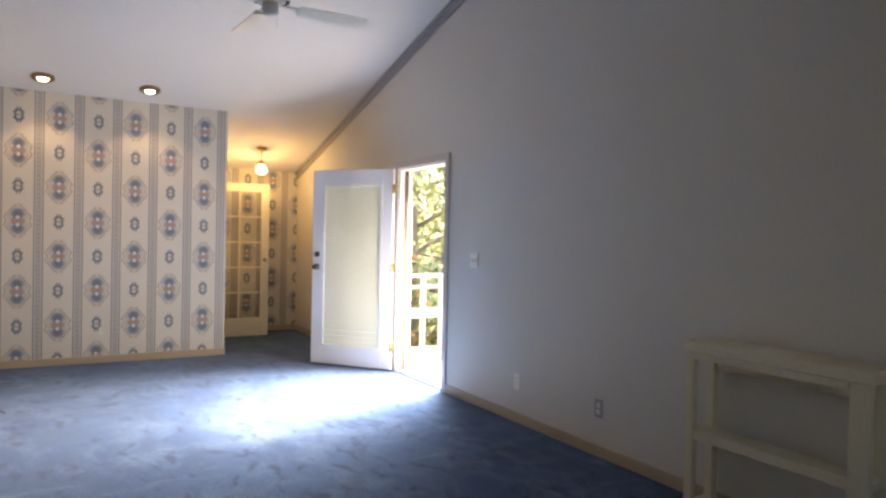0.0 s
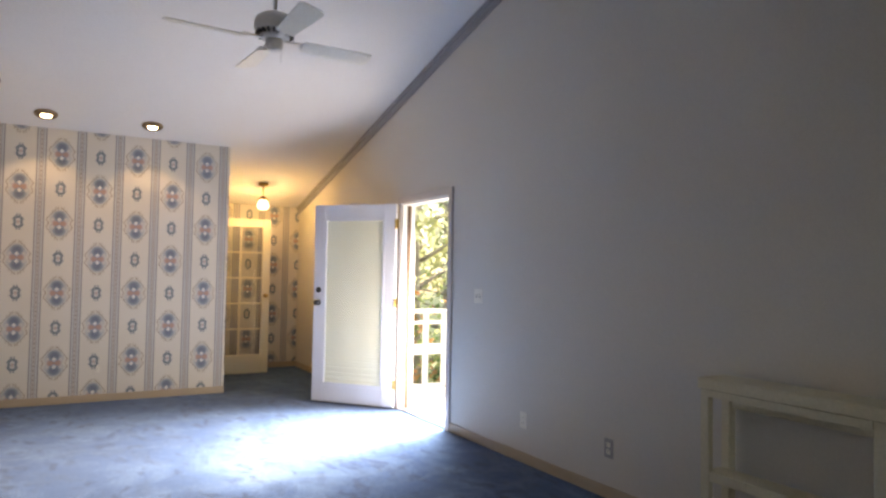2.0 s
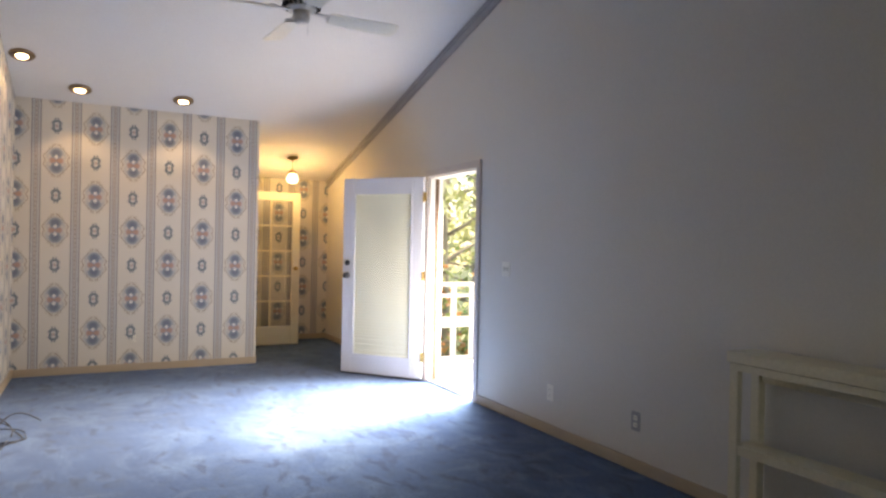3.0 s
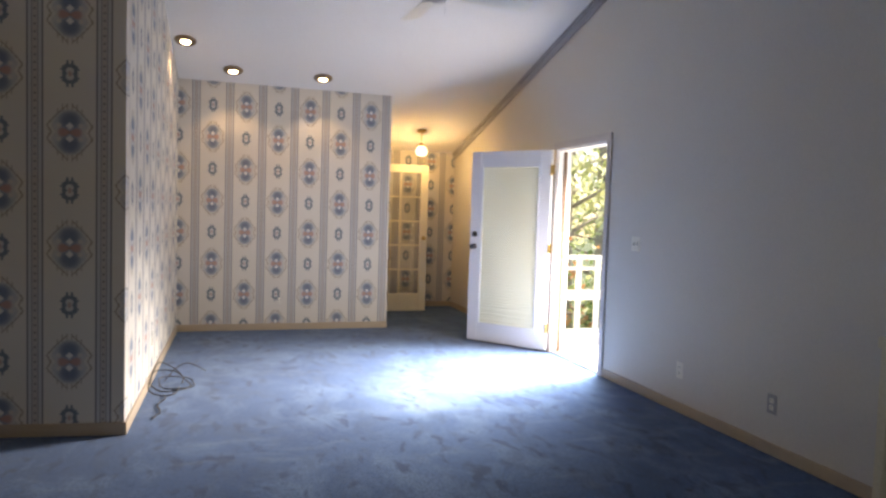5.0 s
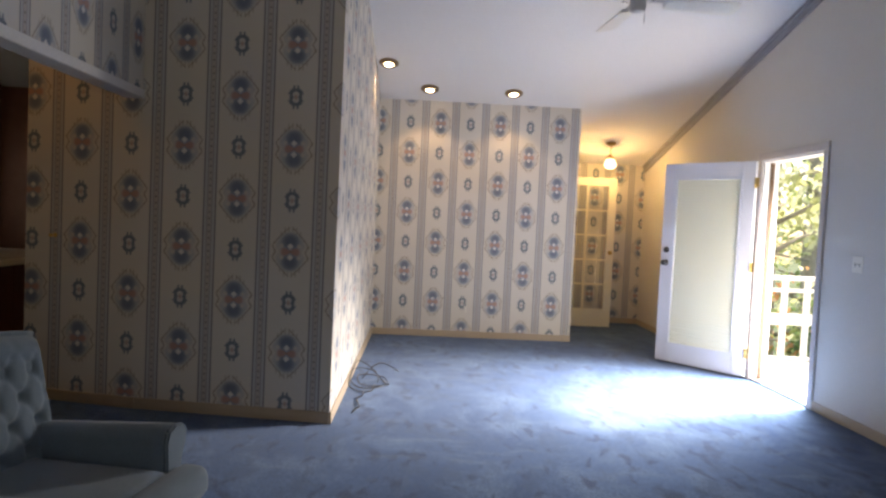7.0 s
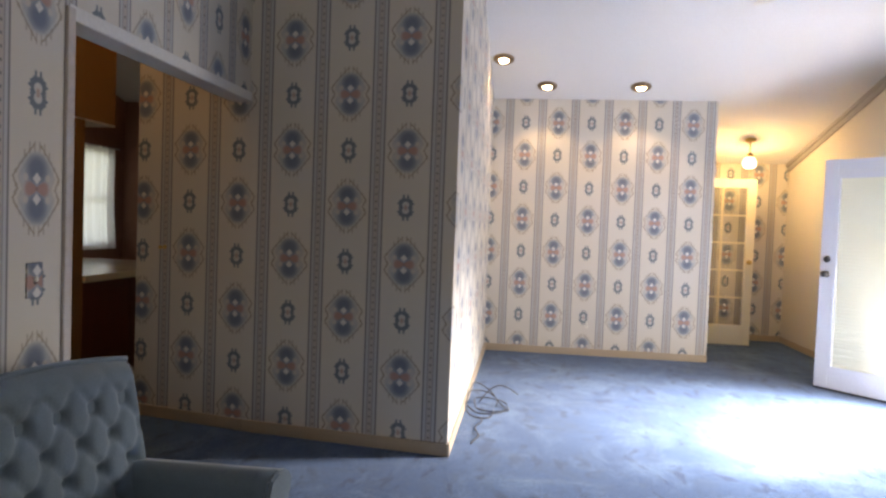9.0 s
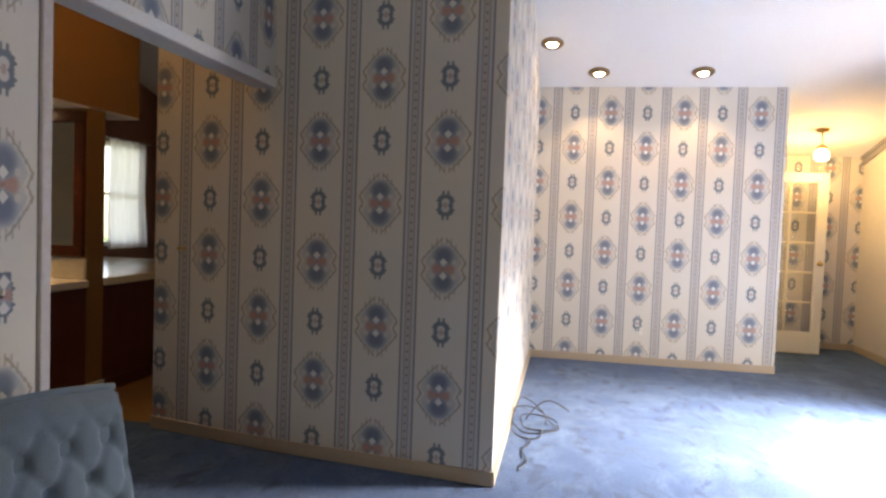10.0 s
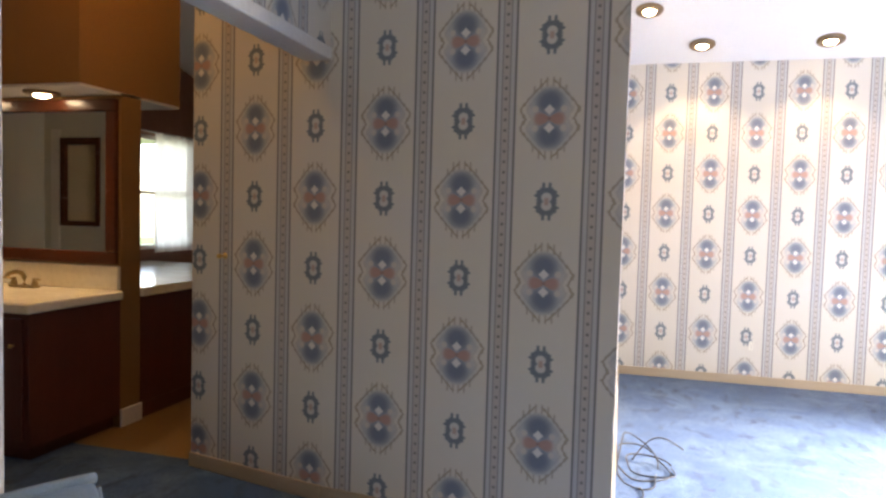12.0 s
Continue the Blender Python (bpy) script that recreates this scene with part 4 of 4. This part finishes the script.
def wall_mirror():
    m = thing("wall_mirror", "large mirror in a dark cherry frame over the vanity", "mirror", pose(0, 0, 0))
    x0, x1, z0, z1, y = -4.55, BX - 0.012, 1.0, 1.995, 5.919
    fw = 0.075
    for a, b, c, d in ((x0, x1, z0, z0 + fw), (x0, x1, z1 - fw, z1), (x0, x0 + fw, z0 + fw, z1 - fw), (x1 - fw, x1, z0 + fw, z1 - fw)):
        part("frame_rail", box(a, b, y - 0.035, y, c, d, 0.008), MIRROR_FRAME, m)
    part("mirror_glass", box(x0 + fw - 0.005, x1 - fw + 0.005, y - 0.014, y - 0.008, z0 + fw - 0.005, z1 - fw + 0.005), MIRROR, m)


wall_mirror()
can_light(-3.35, 5.76, 0.0, 2.4, True)
can_light(-3.95, 5.76, 0.0, 2.4, True)



def flush_light():
    x, y = -2.35, 5.20
    f = thing("flush_ceiling_light", "lit round flush ceiling light in the dressing area", "ceiling light", pose(x, y, ceil_z(y)))
    part("pan", lathe([(0.15, 0.05), (0.15, -0.03), (0.14, -0.04)], 28), BRASS, f)
    g = part("glass_bowl", lathe([(0.135, -0.035), (0.13, -0.06), (0.10, -0.095), (0.05, -0.115), (0.01, -0.12)], 28), GLOBE, f)
    g.visible_shadow = False
    lamp("bath_lamp", "POINT", (x, y, ceil_z(y) - 0.13), 4.2, (1.0, 0.53, 0.17), 0.1)


flush_light()
deckb = thing("tub_surround", "dark cherry panelled tub surround", "cabinet", pose(0, 0, 0))
part("carcass", box(-4.34, BX - 0.018, 6.092, 7.9, 0.0, 0.785, 0.003), CABINET_RED, deckb)
for ya, yb in ((6.10, 6.70), (6.71, 7.30), (7.31, 7.89)):
    part("panel", box(BX - 0.017, BX, ya, yb, 0.10, 0.78, 0.004), CABINET_RED, deckb)
part("kickboard", box(BX - 0.017, BX - 0.006, 6.10, 7.89, 0.0, 0.098), CABINET_RED, deckb)
bm = bmesh.new()
add_box(bm, -4.345, BX + 0.022, 6.092, 7.93, 0.787, 0.845, 0.01, 3)
thing("tub_deck_top", "cream marble deck top under the window", "countertop", None, "", bm, COUNTER)

bm = bmesh.new()
for y0, y1, z0, z1 in ((7.75, 7.79, 0.95, 2.03), (8.51, 8.55, 0.95, 2.03), (7.79, 8.51, 0.95, 0.99), (7.79, 8.51, 1.99, 2.03), (7.79, 8.51, 1.475, 1.505)):
    add_box(bm, -4.44, -4.37, y0, y1, z0, z1)
structure("window_2", bm, TRIM, "white sash window in the red wall", "window")


def curtain():
    c = thing("curtain", "sheer white curtain drawn to one side of the window", "curtain", pose(-4.31, 7.72, 0))
    bm = bmesh.new()
    add_tube(bm, [(0, -0.05, 2.06), (0, 0.92, 2.06)], 0.008, 8)
    part("rod", bm, STEEL, c)
    for y0, y1, seed in ((0.22, 0.86, 2.3),):
        bm = bmesh.new()
        cols = []
        for k in range(49):
            f = k / 48
            cols.append([bm.verts.new((0.034 * math.sin(f * 34 + seed) * (0.5 + 0.5 * q / 10) + 0.012 * math.sin(f * 13 + q * 0.2), y0 + (y1 - y0) * f + 0.02 * math.sin(q * 0.5 + seed) * q / 10, 2.06 - 1.14 * q / 10)) for q in range(11)])
        for a, b in zip(cols, cols[1:]):
            for q in range(10):
                bm.faces.new((a[q], a[q + 1], b[q + 1], b[q])).smooth = True
        part("curtain_panel", bm, CURTAIN, c)


curtain()
bm = bmesh.new()
for x0, x1, z0, z1 in ((-6.55, -6.49, 1.1, 2.15), (-6.04, -5.98, 1.1, 2.15), (-6.49, -6.04, 1.1, 1.16), (-6.49, -6.04, 2.07, 2.15)):
    add_box(bm, x0, x1, BATH_S - 0.06, BATH_S + 0.02, z0, z1)
structure("window_3", bm, MIRROR_FRAME, "small dark-framed bathroom window", "window")
thing("window_blind", "cream roller blind in the small bathroom window", "blind", None, "", box(-6.49, -6.04, BATH_S - 0.06, BATH_S - 0.045, 1.16, 2.07), SHELF_PAINT)
structure("trim_bath_window", box(-6.68, -6.555, BATH_S + 0.001, BATH_S + 0.02, 0.0, 2.25, 0.003), TRIM, "white casing board beside the small window", "trim")
thing("brass_hook", "small brass catch on the papered wall", "hook", None, "", lathe([(0.016, 0), (0.016, 0.004), (0.006, 0.008), (0.006, 0.03), (0.013, 0.036), (0.011, 0.05), (0.003, 0.054)], 14, (XH - 0.63 * math.cos(HALL_A), YH + 0.63 * math.sin(HALL_A), 1.12), Matrix.Rotation(-HALL_A, 4, "Z") @ Matrix.Rotation(radians(90), 4, "X")), BRASS)

# ---- outdoors: deck, railing, trees ----
structure("ground", box(-60, 90, -60, 120, -2.9, -2.7), GRASS, "grass behind the house", "ground")
dk = thing("deck", "sunlit pale painted wooden deck", "deck", pose(0, 0, 0))
part("deck_frame", box(3.76, 7.2, 2.5, 8.05, -0.30, -0.062), DECK, dk)
brd = mesh_of("deck_board", box(-1.72, 1.72, -0.067, 0.067, -0.06, -0.02, 0.004, 1), DECK)
for k in range(39):
    o = new("deck_board", brd)
    o.parent, o.location = dk, (5.48, 2.58 + k * 0.142, 0)


def railing():
    r = thing("deck_railing", "white painted wooden deck railing", "railing", pose(3.80, 7.90, -0.02))
    for x in (0.38, 1.75, 3.2):
        part("post", box(x - 0.045, x + 0.045, -0.045, 0.045, 0, 0.93, 0.004), RAIL_WHITE, r)
    part("top_rail", box(0.0, 3.3, -0.07, 0.07, 0.90, 0.94, 0.006), RAIL_WHITE, r)
    part("mid_rail", box(0.0, 3.3, -0.02, 0.02, 0.77, 0.81, 0.004), RAIL_WHITE, r)
    part("mid_rail", box(0.0, 3.3, -0.02, 0.02, 0.42, 0.54, 0.004), RAIL_WHITE, r)
    part("bottom_rail", box(0.0, 3.3, -0.02, 0.02, 0.04, 0.08, 0.004), RAIL_WHITE, r)
    me = mesh_of("baluster", box(-0.03, 0.03, -0.018, 0.018, 0.08, 0.90, 0.003, 1), RAIL_WHITE)
    for k in range(13):
        o = new("baluster", me)
        o.parent, o.location = r, (0.14 + k * 0.245, 0.0, 0)


railing()


def tree(name, label, x, y, height, spread, mats, seed, low=0.25, leaves=4200, size=0.075):
    rng = random.Random(seed)
    t = thing(name, label, "tree", pose(x, y, -2.72))
    bm = bmesh.new()
    bend = [rng.uniform(-0.2, 0.2) for _ in range(4)]
    trunk = [(bend[0] * math.sin(f * 2), bend[1] * math.sin(f * 2.4), height * 0.92 * f) for f in np.linspace(0, 1, 9)]
    add_tube(bm, trunk, lambda s: 0.02 * height * (1 - s) + 0.015, 10)
    tips = []
    for k in range(22):
        f = low + (0.95 - low) * k / 21
        a = k * 2.4 + rng.uniform(-0.4, 0.4)
        reach = spread * (1 - 0.75 * (f - low) / (1 - low)) * rng.uniform(0.7, 1.15)
        z = height * 0.92 * f
        end = Vector((reach * math.cos(a), reach * math.sin(a), z + reach * rng.uniform(-0.05, 0.35)))
        start = Vector((0, 0, z))
        add_tube(bm, [start.lerp(end, s) + Vector((0, 0, 0.1 * math.sin(s * 3))) for s in (0, 0.35, 0.7, 1)], lambda s: 0.035 * (1 - s) + 0.008, 6)
        tips.append((start, end))
    part("trunk", bm, BARK, t)
    for mi, mat in enumerate(mats):
        verts, faces = [], []
        for k in range(leaves // len(mats)):
            s, e = tips[rng.randrange(len(tips))]
            c = s.lerp(e, rng.uniform(0.3, 1.08)) + Vector((rng.gauss(0, 0.22), rng.gauss(0, 0.22), rng.gauss(0, 0.18)))
            n = Vector((rng.gauss(0, 1), rng.gauss(0, 1), rng.gauss(0.4, 1))).normalized()
            u = n.orthogonal().normalized() * size * rng.uniform(0.6, 1.5)
            w = n.cross(u) * 0.6
            b = len(verts)
            verts += [c - u, c + w, c + u, c - w]
            faces.append((b, b + 1, b + 2, b + 3))
        me = bpy.data.meshes.new("crown")
        me.from_pydata([tuple(v) for v in verts], [], faces)
        me.materials.append(mat)
        o = new("crown", me)
        o.parent = t
    return t


tree("tree", "tall broadleaf tree with pale golden leaves", 6.6, 12.2, 8.0, 2.3, (LEAF_GOLD, LEAF_PALE), 3, leaves=3000)
tree("tree", "tall tree with yellow-green leaves behind the deck", 9.2, 15.5, 10.0, 2.8, (LEAF_PALE, LEAF_GREEN), 5, leaves=3200)
tree("tree", "broadleaf tree with green leaves at the garden's edge", 11.6, 19.5, 11.0, 3.4, (LEAF_GREEN, LEAF_GOLD), 8)
tree("shrub", "rust-coloured autumn shrub behind the railing", 5.6, 11.0, 4.0, 1.1, (LEAF_RUST, LEAF_GREEN), 11, 0.15, 1500, 0.055)
tree("shrub", "dense green shrub below the deck", 6.9, 10.7, 3.4, 1.3, (LEAF_GREEN, LEAF_FIR), 13, 0.1, 3200, 0.06)


def fir(label, x, y, height, spread, seed):
    """A fir: whorls of drooping boughs, each set with flat sprays of needles."""
    rng = random.Random(seed)
    t = thing("fir_tree", label, "tree", pose(x, y, -2.72))
    bm = bmesh.new()
    add_tube(bm, [(0.03 * math.sin(f * 5), 0.03 * math.cos(f * 4), height * f) for f in np.linspace(0, 1, 10)], lambda q: 0.014 * height * (1 - q) + 0.008, 10)
    verts, faces = [], []
    for w in range(26):
        f = 0.06 + 0.92 * w / 25
        for k in range(7):
            a = k * 2 * math.pi / 7 + w * 0.7 + rng.uniform(-0.25, 0.25)
            reach = spread * (1.03 - f) ** 0.85 * rng.uniform(0.75, 1.12)
            start = Vector((0, 0, height * f))
            end = Vector((reach * math.cos(a), reach * math.sin(a), height * f - reach * rng.uniform(0.12, 0.38)))
            line = [start.lerp(end, q) + Vector((0, 0, 0.10 * reach * math.sin(q * 3.14))) for q in (0, 0.33, 0.66, 1)]
            add_tube(bm, line, lambda q: 0.016 * (1 - q) + 0.004, 5)
            side = Vector((-math.sin(a), math.cos(a), 0))
            for n in range(22):
                q = rng.uniform(0.12, 1.04)
                c = start.lerp(end, q) + Vector((0, 0, 0.10 * reach * math.sin(min(q, 1) * 3.14)))
                way = (side * rng.choice((-1, 1)) + (end - start).normalized() * rng.uniform(0.2, 1.2)).normalized()
                tip = c + way * rng.uniform(0.10, 0.24) * (1.2 - 0.5 * q) + Vector((0, 0, -rng.uniform(0.02, 0.09)))
                wide = way.cross(Vector((rng.gauss(0, 0.4), rng.gauss(0, 0.4), 1))).normalized() * rng.uniform(0.018, 0.035)
                b = len(verts)
                verts += [c, c.lerp(tip, 0.5) + wide, tip, c.lerp(tip, 0.5) - wide]
                faces.append((b, b + 1, b + 2, b + 3))
    part("trunk", bm, BARK, t)
    me = bpy.data.meshes.new("needles")
    me.from_pydata([tuple(v) for v in verts], [], faces)
    me.materials.append(LEAF_FIR)
    o = new("needles", me)
    o.parent = t
    return t


fir("green fir tree with drooping boughs behind the deck", 8.5, 12.9, 5.3, 1.5, 21)
